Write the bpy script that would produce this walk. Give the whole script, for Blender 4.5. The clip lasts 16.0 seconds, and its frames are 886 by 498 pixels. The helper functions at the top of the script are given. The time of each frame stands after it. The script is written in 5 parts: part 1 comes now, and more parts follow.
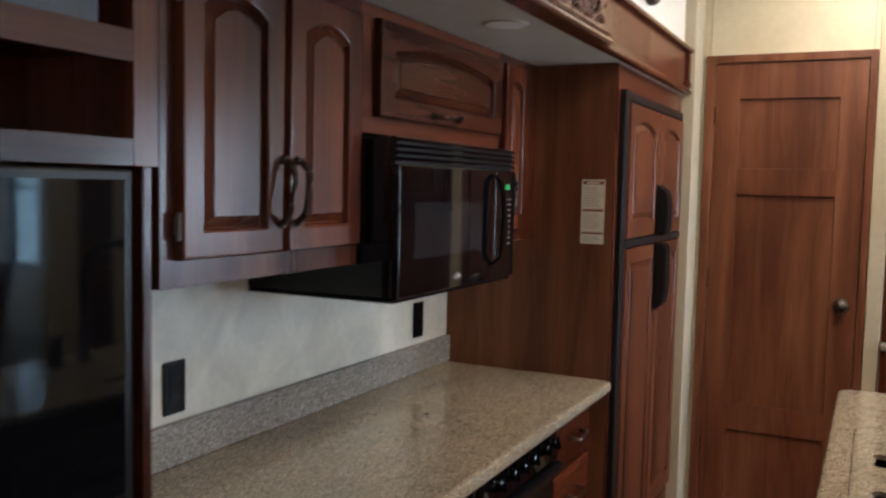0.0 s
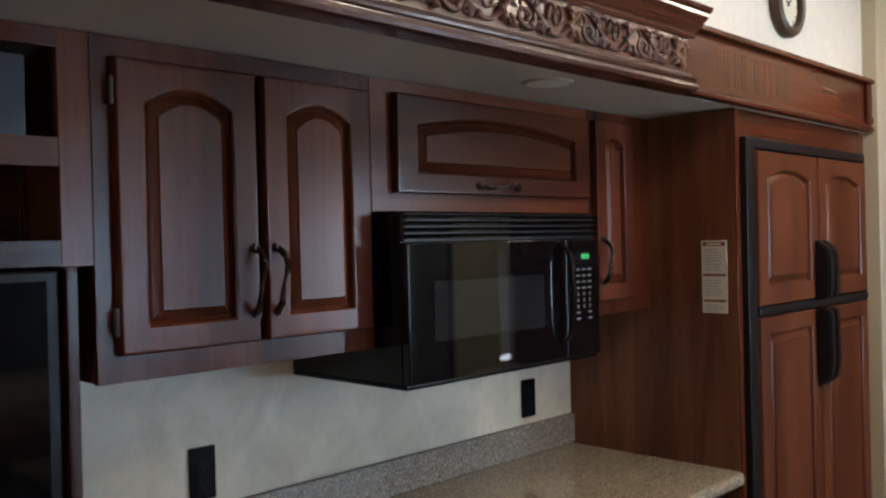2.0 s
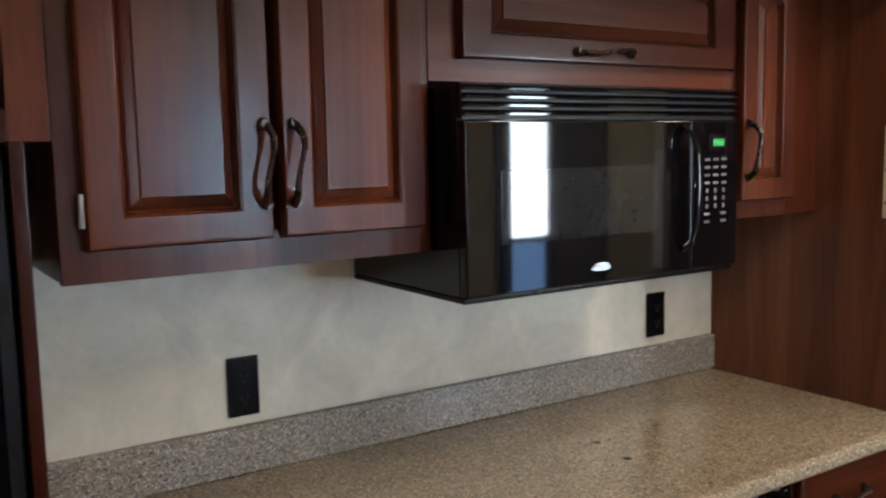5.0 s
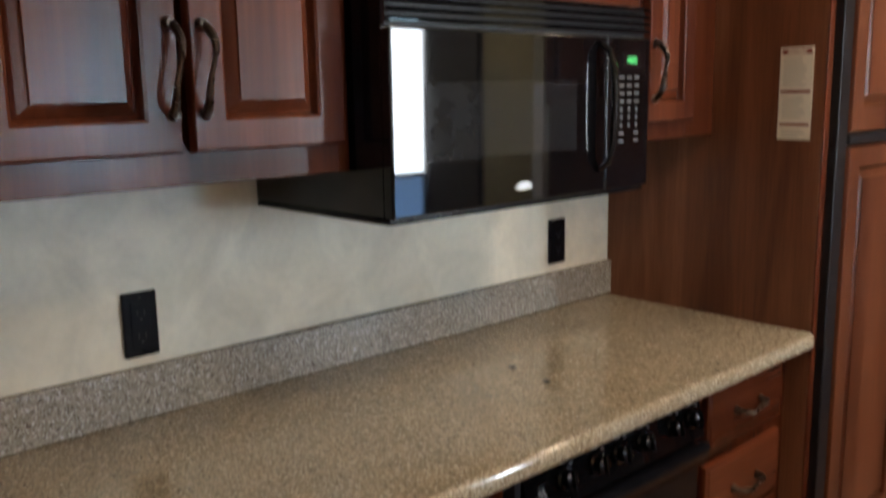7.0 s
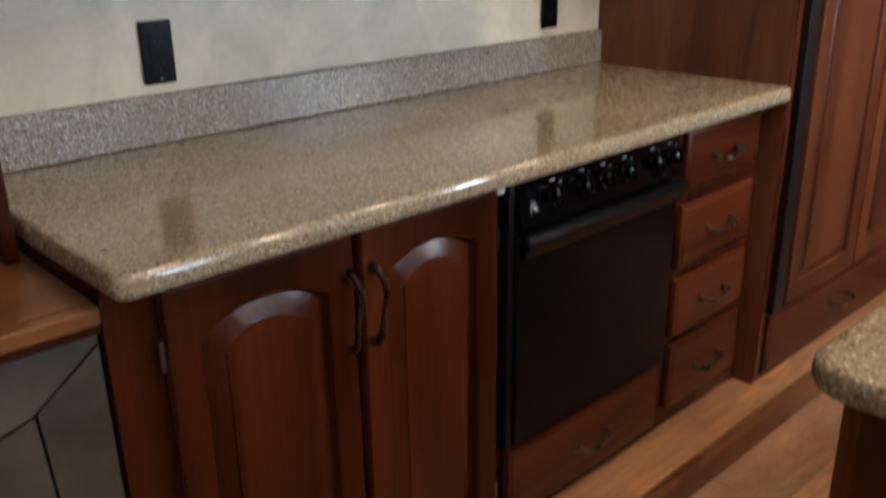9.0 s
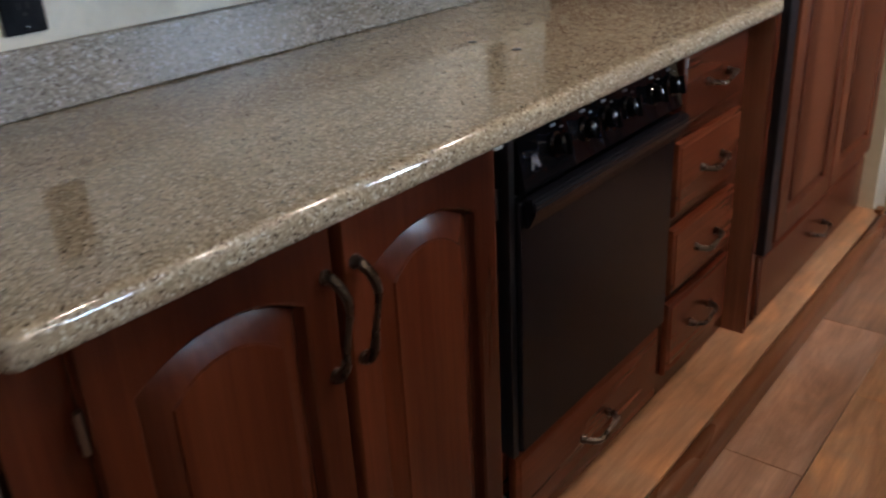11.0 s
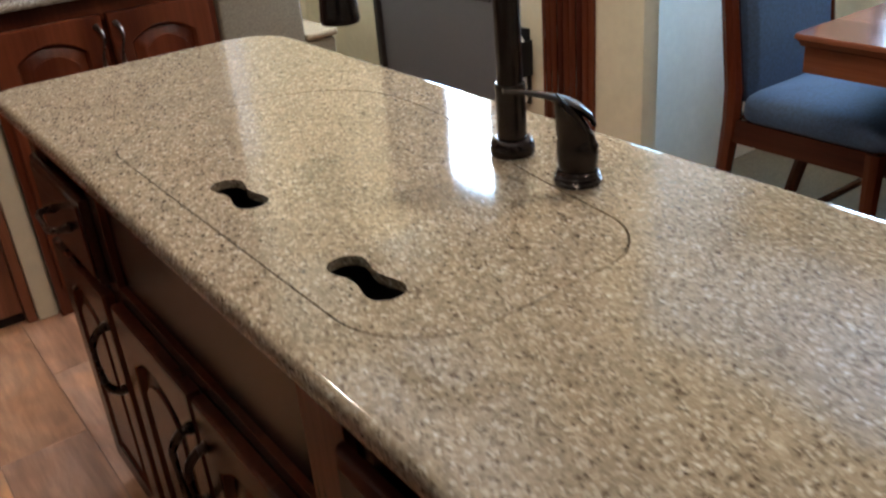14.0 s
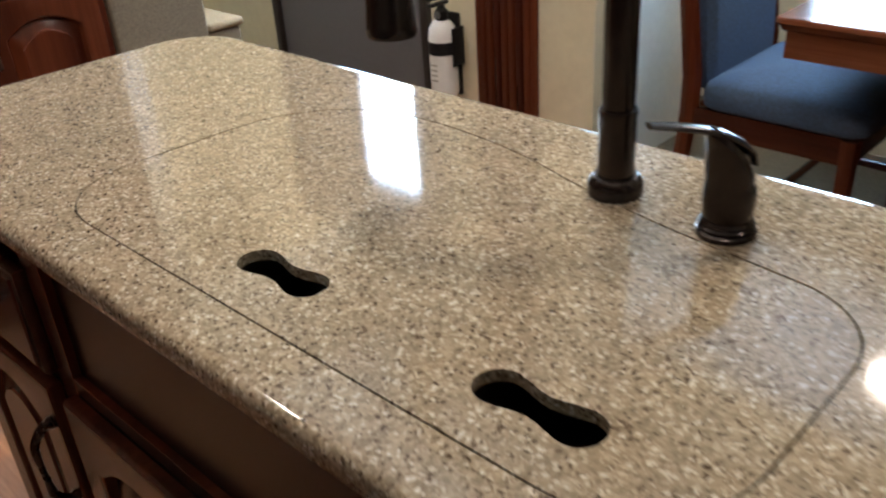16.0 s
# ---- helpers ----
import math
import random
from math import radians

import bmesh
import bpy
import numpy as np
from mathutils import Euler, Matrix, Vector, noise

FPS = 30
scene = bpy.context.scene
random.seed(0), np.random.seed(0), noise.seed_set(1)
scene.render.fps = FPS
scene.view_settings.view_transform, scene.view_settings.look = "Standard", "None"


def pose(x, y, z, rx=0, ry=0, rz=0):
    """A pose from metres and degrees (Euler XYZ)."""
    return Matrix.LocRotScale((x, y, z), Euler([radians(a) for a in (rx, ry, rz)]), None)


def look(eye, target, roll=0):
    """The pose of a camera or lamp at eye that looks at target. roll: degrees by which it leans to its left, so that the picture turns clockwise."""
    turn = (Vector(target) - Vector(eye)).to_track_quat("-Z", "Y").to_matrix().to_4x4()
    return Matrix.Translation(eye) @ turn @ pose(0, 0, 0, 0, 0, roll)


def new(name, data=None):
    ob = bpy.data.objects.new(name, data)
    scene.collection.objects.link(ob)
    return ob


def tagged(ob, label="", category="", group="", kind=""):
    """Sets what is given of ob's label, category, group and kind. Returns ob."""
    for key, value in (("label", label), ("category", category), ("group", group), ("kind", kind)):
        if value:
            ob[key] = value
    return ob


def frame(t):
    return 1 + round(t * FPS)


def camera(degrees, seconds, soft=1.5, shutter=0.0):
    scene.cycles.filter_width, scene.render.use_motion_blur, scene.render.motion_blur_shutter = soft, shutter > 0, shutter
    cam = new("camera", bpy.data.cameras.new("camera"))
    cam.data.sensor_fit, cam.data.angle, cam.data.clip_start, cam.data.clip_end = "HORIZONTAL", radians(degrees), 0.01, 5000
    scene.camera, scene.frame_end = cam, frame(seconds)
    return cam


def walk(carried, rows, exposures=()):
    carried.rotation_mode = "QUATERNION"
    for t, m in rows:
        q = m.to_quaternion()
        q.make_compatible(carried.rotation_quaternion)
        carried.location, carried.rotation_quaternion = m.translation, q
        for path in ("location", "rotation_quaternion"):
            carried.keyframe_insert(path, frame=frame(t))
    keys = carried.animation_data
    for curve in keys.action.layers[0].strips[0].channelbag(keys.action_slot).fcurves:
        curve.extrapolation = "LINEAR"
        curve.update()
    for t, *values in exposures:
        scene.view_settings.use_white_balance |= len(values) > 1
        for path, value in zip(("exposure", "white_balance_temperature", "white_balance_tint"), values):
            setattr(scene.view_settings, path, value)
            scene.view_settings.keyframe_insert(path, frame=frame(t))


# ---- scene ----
cam = camera(53.6, 16.0, soft=2.2, shutter=0.6)
EXPOSURES = [(0.0, -0.1, 6450, 14), (0.5, -0.3, 6450, 13), (1.0, -0.42, 6450, 13), (2.5, -0.46, 6450, 13), (3.5, -0.4, 6650, 13), (4.5, -0.02, 6850, 14), (7.0, 0.06, 7350, 15), (9.2, 0.2, 7200, 16), (11.3, 0.12, 5950, 13), (12.5, 0.2, 4950, 11), (13.0, 0.22, 5150, 11), (14.0, 0.04, 6100, 12), (16.0, 0.0, 6200, 12)]
METRES, EYE, TILT, LEAN, TURN = 2.86, 1.448, 0.0, 0.0, 26.2
ROWS = [
    (0.0, 0.0, 0.0, 0.0, 0.09, -4.13, -1.3),
    (0.5, 0.0431, 0.0101, 0.0028, 0.74, -1.99, 0.47),
    (1.0, 0.0861, 0.0408, 0.013, 5.8, 0.11, 0.82),
    (1.5, 0.1402, 0.0592, 0.0133, 12.95, 0.16, 0.87),
    (2.0, 0.1799, 0.0742, 0.014, 18.4, -0.39, 1.42),
    (2.5, 0.1841, 0.1144, 0.0144, 18.79, 0.62, -0.32),
    (3.0, 0.1901, 0.1533, 0.014, 22.43, -0.6, 0.99),
    (3.5, 0.2124, 0.1783, 0.0143, 26.35, -0.9, 0.01),
    (4.0, 0.2304, 0.1985, 0.0059, 28.38, -3.22, 1.8),
    (4.5, 0.2186, 0.2074, -0.0001, 33.58, -6.28, 2.16),
    (7.0, 0.1559, 0.2232, -0.0178, 21.19, -10.23, 0.96),
    (7.5, 0.1672, 0.2068, -0.0311, 20.49, -11.98, 1.52),
    (8.0, 0.1691, 0.198, -0.055, 20.12, -14.35, 4.14),
    (8.5, 0.165, 0.177, -0.0643, 20.51, -15.39, 0.38),
    (9.0, 0.1678, 0.1667, -0.0752, 20.36, -20.54, 0.85),
    (11.5, 0.0826, 0.3011, -0.0995, 5.05, -26.29, 3.55),
    (12.0, 0.0857, 0.3323, -0.1023, -14.58, -28.12, 7.68),
    (12.5, 0.0573, 0.3644, -0.0948, -38.4, -26.86, 10.29),
    (13.0, 0.0484, 0.3816, -0.0867, -52.09, -27.04, 6.98),
    (13.5, 0.0759, 0.4027, -0.0799, -61.18, -26.64, 4.79),
    (14.0, 0.097, 0.4388, -0.0724, -63.05, -26.92, 4.43),
    (14.5, 0.1093, 0.4812, -0.0675, -68.07, -26.51, 5.03),
    (15.0, 0.1175, 0.5161, -0.0675, -72.82, -29.58, 5.2),
    (15.5, 0.1231, 0.5299, -0.0689, -74.51, -29.58, 4.48),
    (16.0, 0.1457, 0.5501, -0.0742, -72.96, -29.28, 3.28),
]
PATH = {t: pose(0, 0, EYE, TILT, LEAN, TURN) @ pose(METRES * x, METRES * y, METRES * z, 90 + pitch, roll, yaw) for t, x, y, z, yaw, pitch, roll in ROWS}
PATH[4.7] = look((0.274, 0.810, 1.448), (-1.429, 1.834, 1.223), -1.8)
PATH[6.8] = look((0.125, 0.775, 1.405), (-1.349, 2.103, 1.145), -0.4)
PATH[9.2] = look((0.218, 0.633, 1.228), (-1.120, 1.916, 0.475), -1.1)
PATH[11.5] = look((-0.174, 0.866, 1.152), (-1.147, 2.378, 0.282), -5.0)
PATH[12.0] = look((-0.206, 0.961, 1.158), (-0.680, 2.661, 0.212), -8.7)
PATH[12.5] = look((-0.314, 1.019, 1.188), (-0.089, 2.784, 0.275), -12.0)
PATH[13.0] = look((-0.361, 1.046, 1.211), (0.324, 2.684, 0.290), -7.0)
walk(cam, [(t, PATH[t]) for t in sorted(PATH)], EXPOSURES)

# ---- world and light ----
world = bpy.data.worlds.new("sky")
scene.world = world
world.use_nodes = True
wn = world.node_tree
sky = wn.nodes.new("ShaderNodeTexSky")
sky.sky_type = "NISHITA"
sky.sun_disc = False
sky.sun_elevation, sky.sun_rotation = radians(35), radians(60)
wn.links.new(sky.outputs[0], wn.nodes["Background"].inputs[0])
wn.nodes["Background"].inputs[1].default_value = 0.08


def lamp_area(name, m, power, colour, sx, sy=None):
    d = bpy.data.lights.new(name, "AREA")
    d.energy, d.color = power, colour
    if sy is None:
        d.shape, d.size = "DISK", sx
    else:
        d.shape, d.size, d.size_y = "RECTANGLE", sx, sy
    ob = new(name, d)
    ob.matrix_world = m
    return ob


WARM = (1.0, 0.86, 0.69)
DAY = (0.72, 0.86, 1.0)
CEIL = 2.38
# unseen ceiling pucks, with places and watts chosen to balance the room's brightness
PUCKS = [(0.02, 1.75, 2.4), (0.02, 2.60, 3.2), (0.63, 0.55, 2.2), (0.63, 2.35, 10.5), (-0.05, 3.35, 4.8), (0.3, -1.4, 0.8), (1.15, 4.25, 5.0)]
for px, py, watts in PUCKS:
    lamp_area("ceiling_lamp", pose(px, py, CEIL - 0.028), watts, WARM, 0.11)
# added point lamps under the aisle pucks, to brighten valance and upper walls
for px, py, watts in ((0.02, 1.75, 2.7), (0.02, 2.60, 5.8), (-0.05, 3.35, 3.6)):
    d = bpy.data.lights.new("aisle_fill_lamp", "POINT")
    d.energy, d.color, d.shadow_soft_size = watts, WARM, 0.05
    new("aisle_fill_lamp", d).matrix_world = pose(px, py, CEIL - 0.085)
lamp_area("dinette_lamp", pose(1.77, 2.03, 1.965), 6.0, WARM, 0.16)
# daylight in the entry door's window and the dinette's window
lamp_area("door_daylight", look((1.505, 3.628, 1.355), (0, 3.628, 1.335)), 23.5, DAY, 0.244, 0.73)
lamp_area("dinette_daylight", look((2.56, 2.53, 1.32), (0, 2.53, 1.3)), 15.5, (0.46, 0.74, 1.0), 0.34, 0.82)
# weak fill through an assumed lounge window, out of view
lamp_area("lounge_daylight", look((1.585, -1.6, 1.35), (0, -1.6, 1.35)), 1.5, DAY, 1.1, 0.7)


# ---- materials ----
def mat(name):
    m = bpy.data.materials.new(name)
    m.use_nodes = True
    return m, m.node_tree, m.node_tree.nodes["Principled BSDF"]


def ramp(nt, fac, stops):
    r = nt.nodes.new("ShaderNodeValToRGB")
    els = r.color_ramp.elements
    els[0].position, els[0].color = stops[0][0], (*stops[0][1], 1)
    els[1].position, els[1].color = stops[-1][0], (*stops[-1][1], 1)
    for p, c in stops[1:-1]:
        e = els.new(p)
        e.color = (*c, 1)
    nt.links.new(fac, r.inputs[0])
    return r.outputs[0]


def coords(nt, scale=(1, 1, 1), offset=True):
    tc = nt.nodes.new("ShaderNodeTexCoord")
    mp = nt.nodes.new("ShaderNodeMapping")
    mp.inputs["Scale"].default_value = scale
    nt.links.new(tc.outputs["Object"], mp.inputs[0])
    if offset:
        oi = nt.nodes.new("ShaderNodeObjectInfo")
        mul = nt.nodes.new("ShaderNodeMath")
        mul.operation = "MULTIPLY"
        mul.inputs[1].default_value = 13.0
        nt.links.new(oi.outputs["Random"], mul.inputs[0])
        nt.links.new(mul.outputs[0], mp.inputs["Location"])
    return mp.outputs[0]


def tex_noise(nt, vec, scale, detail=4.0, rough=0.6, distortion=0.0):
    n = nt.nodes.new("ShaderNodeTexNoise")
    n.inputs["Scale"].default_value = scale
    n.inputs["Detail"].default_value = detail
    n.inputs["Roughness"].default_value = rough
    n.inputs["Distortion"].default_value = distortion
    nt.links.new(vec, n.inputs["Vector"])
    return n.outputs["Fac"]


def mixc(nt, fac, a, b, mode="MIX"):
    n = nt.nodes.new("ShaderNodeMix")
    n.data_type, n.blend_type = "RGBA", mode
    for sock, v in ((n.inputs[0], fac), (n.inputs[6], a), (n.inputs[7], b)):
        if isinstance(v, (int, float)):
            sock.default_value = v
        elif isinstance(v, tuple):
            sock.default_value = (*v, 1)
        else:
            nt.links.new(v, sock)
    return n.outputs[2]


def bump(nt, p, height, strength=0.2, dist=0.002):
    b = nt.nodes.new("ShaderNodeBump")
    b.inputs["Strength"].default_value = strength
    b.inputs["Distance"].default_value = dist
    nt.links.new(height, b.inputs["Height"])
    nt.links.new(b.outputs[0], p.inputs["Normal"])


def rough_from(nt, p, fac, lo, hi):
    mr = nt.nodes.new("ShaderNodeMapRange")
    mr.inputs["To Min"].default_value, mr.inputs["To Max"].default_value = lo, hi
    nt.links.new(fac, mr.inputs["Value"])
    nt.links.new(mr.outputs[0], p.inputs["Roughness"])


def wood(name, dark, mid, light, axis="z", gloss=(0.21, 0.29), fine=1.0, vary=0.25):
    """Stained wood whose grain runs along the axis."""
    m, nt, p = mat(name)
    k = {"x": 0, "y": 1, "z": 2}[axis]
    sc = [5.0 * fine] * 3
    sc[k] = 0.5 * fine
    v = coords(nt, tuple(sc))
    big = tex_noise(nt, v, 1.0, 3, 0.5, 0.6)
    sc2 = [90.0 * fine] * 3
    sc2[k] = 3.0 * fine
    fib = tex_noise(nt, coords(nt, tuple(sc2)), 1.0, 3, 0.7)
    c = ramp(nt, big, [(0.34, dark), (0.5, mid), (0.66, light)])
    f = ramp(nt, fib, [(0.32, (0.66, 0.62, 0.60)), (0.62, (1.06, 1.06, 1.06))])
    c = mixc(nt, 0.62, c, f, "MULTIPLY")
    oi = nt.nodes.new("ShaderNodeObjectInfo")
    tone = ramp(nt, oi.outputs["Random"], [(0.0, (1 - vary,) * 3), (1.0, (1 + vary * 0.4,) * 3)])
    c = mixc(nt, 1.0, c, tone, "MULTIPLY")
    nt.links.new(c, p.inputs["Base Color"])
    rough_from(nt, p, big, *gloss)
    p.inputs["Coat Weight"].default_value = 0.05
    p.inputs["Specular IOR Level"].default_value = 0.33
    p.inputs["Coat Roughness"].default_value = 0.3
    bump(nt, p, fib, 0.12, 0.0006)
    return m


CH = ((0.043, 0.0090, 0.0040), (0.085, 0.0186, 0.0076), (0.132, 0.0325, 0.0134))
M_WOOD_Z = wood("cherry_wood_upright", *CH, "z")
M_WOOD_Y = wood("cherry_wood_along", *CH, "y")
M_WOOD_X = wood("cherry_wood_across", *CH, "x")
LM = ((0.105, 0.033, 0.015), (0.165, 0.056, 0.026), (0.225, 0.088, 0.044))
FR = ((0.070, 0.0180, 0.0075), (0.108, 0.0300, 0.0122), (0.150, 0.0460, 0.0195))
M_LAM = wood("cherry_laminate", *LM, "z", (0.36, 0.5), 2.6, 0.06)
M_FRIDGE = wood("cherry_fridge_panel", *FR, "z", (0.3, 0.42), 1.4, 0.1)
GL = ((0.060, 0.0180, 0.0095), (0.106, 0.0345, 0.0185), (0.158, 0.0570, 0.0320))
M_WOOD_GLOSS = wood("polished_cherry_moulding", *GL, "y", (0.20, 0.30))
gp = M_WOOD_GLOSS.node_tree.nodes["Principled BSDF"]
gp.inputs["Specular IOR Level"].default_value, gp.inputs["Coat Weight"].default_value, gp.inputs["Coat Roughness"].default_value = 0.7, 0.5, 0.2
M_CARVE = wood("carved_cherry", *GL, "y", (0.30, 0.40))
# cherry darkened to carry the shade of the island's recesses
M_WOOD_SHADE = wood("shade_darkened_panel", (0.022, 0.006, 0.003), (0.040, 0.0105, 0.005), (0.060, 0.017, 0.008), "y")
M_LEDGE = wood("oak_ledge_wood", (0.14, 0.05, 0.018), (0.22, 0.085, 0.03), (0.30, 0.125, 0.045), "y", (0.25, 0.4))


def plain(name, colour, rough, metal=0.0, vary=0.12, scale=30.0, bumps=0.0):
    m, nt, p = mat(name)
    n = tex_noise(nt, coords(nt), scale, 5, 0.6)
    c = ramp(nt, n, [(0.3, tuple(x * (1 - vary) for x in colour)), (0.7, tuple(min(1, x * (1 + vary)) for x in colour))])
    nt.links.new(c, p.inputs["Base Color"])
    p.inputs["Metallic"].default_value = metal
    rough_from(nt, p, n, max(0.02, rough * 0.8), min(1, rough * 1.25))
    if bumps:
        bump(nt, p, n, bumps, 0.001)
    return m


def wallboard(name, colour, low, scale=7.0):
    """Printed vinyl wallboard, mottled at two scales."""
    m, nt, p = mat(name)
    v = coords(nt, offset=False)
    a = tex_noise(nt, v, scale, 6, 0.62, 0.7)
    b = tex_noise(nt, v, scale * 9, 4, 0.6)
    c = ramp(nt, a, [(0.32, low), (0.66, colour)])
    c = mixc(nt, 0.35, c, ramp(nt, b, [(0.3, (0.8, 0.8, 0.8)), (0.7, (1, 1, 1))]), "MULTIPLY")
    nt.links.new(c, p.inputs["Base Color"])
    p.inputs["Roughness"].default_value = 0.42
    bump(nt, p, b, 0.1, 0.0006)
    return m


M_SPLASH = wallboard("mottled_cream_wallboard", (0.78, 0.70, 0.56), (0.60, 0.54, 0.43))
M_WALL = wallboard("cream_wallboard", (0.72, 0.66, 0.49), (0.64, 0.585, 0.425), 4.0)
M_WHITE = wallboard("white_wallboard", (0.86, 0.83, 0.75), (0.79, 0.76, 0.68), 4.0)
M_TRIMC = plain("cream_trim", (0.50, 0.445, 0.325), 0.45, 0, 0.05)
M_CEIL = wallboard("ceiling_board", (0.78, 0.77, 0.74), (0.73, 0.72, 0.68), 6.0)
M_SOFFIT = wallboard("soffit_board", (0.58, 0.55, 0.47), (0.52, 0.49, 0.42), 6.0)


def granite(name, tint=(1.0, 1.0, 1.0)):
    m, nt, p = mat(name)
    v = coords(nt, offset=False)
    vor = nt.nodes.new("ShaderNodeTexVoronoi")
    vor.inputs["Scale"].default_value = 360.0
    nt.links.new(v, vor.inputs["Vector"])
    sep = nt.nodes.new("ShaderNodeSeparateColor")
    nt.links.new(vor.outputs["Color"], sep.inputs[0])
    cell = sep.outputs[0]
    c = ramp(nt, cell, [(0.0, (0.060, 0.041, 0.025)), (0.05, (0.115, 0.083, 0.053)), (0.12, (0.225, 0.178, 0.119)), (0.5, (0.300, 0.247, 0.168)),
                        (0.82, (0.36, 0.30, 0.21)), (0.92, (0.47, 0.41, 0.305)), (1.0, (0.59, 0.54, 0.44))])
    vor2 = nt.nodes.new("ShaderNodeTexVoronoi")
    vor2.inputs["Scale"].default_value = 150.0
    nt.links.new(v, vor2.inputs["Vector"])
    sep2 = nt.nodes.new("ShaderNodeSeparateColor")
    nt.links.new(vor2.outputs["Color"], sep2.inputs[0])
    big = ramp(nt, sep2.outputs[1], [(0.0, (0.66, 0.63, 0.60)), (0.22, (0.95, 0.95, 0.95)), (0.7, (1.02, 1.02, 1.02)), (1.0, (1.25, 1.24, 1.22))])
    c = mixc(nt, 0.5, c, big, "MULTIPLY")
    cloud = tex_noise(nt, v, 9.0, 4, 0.6)
    c = mixc(nt, 0.6, c, ramp(nt, cloud, [(0.3, (0.86, 0.83, 0.85)), (0.7, (1.13, 1.08, 1.08))]), "MULTIPLY")
    c = mixc(nt, 1.0, c, tint, "MULTIPLY")
    nt.links.new(c, p.inputs["Base Color"])
    rough_from(nt, p, cloud, 0.04, 0.085)
    p.inputs["Specular IOR Level"].default_value = 0.72
    bump(nt, p, cloud, 0.02, 0.0006)
    return m


M_GRAN = granite("speckled_tan_solid_surface")
M_GRANG = granite("speckled_grey_solid_surface", (0.80, 0.86, 1.02))
gp = M_GRANG.node_tree.nodes["Principled BSDF"]
gp.inputs["Specular IOR Level"].default_value = 0.5
for l in list(gp.inputs["Roughness"].links):
    M_GRANG.node_tree.links.remove(l)
gp.inputs["Roughness"].default_value = 0.27
M_BLACK = plain("glossy_black_plastic", (0.004, 0.004, 0.005), 0.035, 0, 0.2)
M_BLACKM = plain("satin_black_plastic", (0.008, 0.008, 0.0095), 0.36, 0, 0.25, 60, 0.05)
M_GLASSB = plain("dark_glass", (0.012, 0.0125, 0.014), 0.03, 0, 0.1)
M_TVGLASS = plain("black_screen", (0.003, 0.0032, 0.004), 0.05, 0, 0.1)
M_MWGLASS = plain("grey_microwave_window", (0.015, 0.0165, 0.020), 0.035, 0, 0.08)
M_ENAMEL = plain("black_oven_enamel", (0.0042, 0.0045, 0.0065), 0.24, 0, 0.2, 40, 0.02)
M_TVGLASS.node_tree.nodes["Principled BSDF"].inputs["Specular IOR Level"].default_value = 0.32
M_BLACK.node_tree.nodes["Principled BSDF"].inputs["Specular IOR Level"].default_value = 0.4
M_BLACKM.node_tree.nodes["Principled BSDF"].inputs["Specular IOR Level"].default_value = 0.28
M_ENAMEL.node_tree.nodes["Principled BSDF"].inputs["Specular IOR Level"].default_value = 0.14
M_BRONZE = plain("oil_rubbed_bronze", (0.085, 0.062, 0.050), 0.27, 0.9, 0.3, 50)
M_FAUCET = plain("dark_bronze_faucet", (0.035, 0.027, 0.024), 0.20, 0.75, 0.3, 60)
M_KNOB = plain("antique_nickel", (0.15, 0.125, 0.11), 0.22, 1.0, 0.15)
M_NICKEL = plain("satin_nickel", (0.20, 0.18, 0.165), 0.3, 1.0, 0.1)
# near-black: painted shade in hollows, and the colour of small dark parts
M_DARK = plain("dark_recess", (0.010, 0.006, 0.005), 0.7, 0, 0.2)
M_LABEL = plain("cream_paper", (0.72, 0.66, 0.56), 0.6, 0, 0.04)
M_PRINT = plain("faint_print", (0.38, 0.36, 0.33), 0.6, 0, 0.05)
M_REDINK = plain("dark_red_ink", (0.22, 0.045, 0.03), 0.6, 0, 0.05)
M_KEY = plain("pale_key_print", (0.10, 0.104, 0.11), 0.4, 0, 0.05)
M_STEEL = plain("bright_badge_metal", (0.75, 0.75, 0.76), 0.25, 0.9, 0.05)
M_FRAMEG = plain("dark_door_frame", (0.030, 0.022, 0.020), 0.4, 0, 0.15)
M_DOORG = plain("grey_entry_door", (0.115, 0.112, 0.120), 0.45, 0, 0.06, 80, 0.05)
M_FABRIC = plain("blue_upholstery", (0.034, 0.062, 0.115), 0.85, 0, 0.32, 120, 0.25)
M_SHADE = plain("blue_grey_pleated_fabric", (0.050, 0.072, 0.105), 0.8, 0, 0.15, 90, 0.1)
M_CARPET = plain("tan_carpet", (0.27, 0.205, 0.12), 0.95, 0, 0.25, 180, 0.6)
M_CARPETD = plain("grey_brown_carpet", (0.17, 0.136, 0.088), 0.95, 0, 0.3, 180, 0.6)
M_EXT = plain("white_enamel", (0.80, 0.80, 0.79), 0.3, 0, 0.04)
M_FACE = plain("cream_dial", (0.78, 0.74, 0.60), 0.45, 0, 0.05)
M_CLOCKW = plain("dark_clock_wood", (0.055, 0.032, 0.018), 0.35, 0, 0.3, 20)
M_STONE = plain("grey_stone", (0.075, 0.064, 0.053), 0.75, 0, 0.55, 7, 0.5)
M_GRAYG = plain("grey_shelf_back", (0.028, 0.032, 0.042), 0.4, 0, 0.15)


def glow(name, colour, strength):
    m, nt, p = mat(name)
    p.inputs["Base Color"].default_value = (*colour, 1)
    p.inputs["Emission Color"].default_value = (*colour, 1)
    p.inputs["Emission Strength"].default_value = strength
    return m


M_LENS = glow("lit_lamp_lens", (1.0, 0.86, 0.66), 14.0)
M_LENSOFF = plain("frosted_lens", (0.82, 0.80, 0.76), 0.4, 0, 0.03)
M_LED = glow("green_display", (0.06, 0.9, 0.25), 0.4)
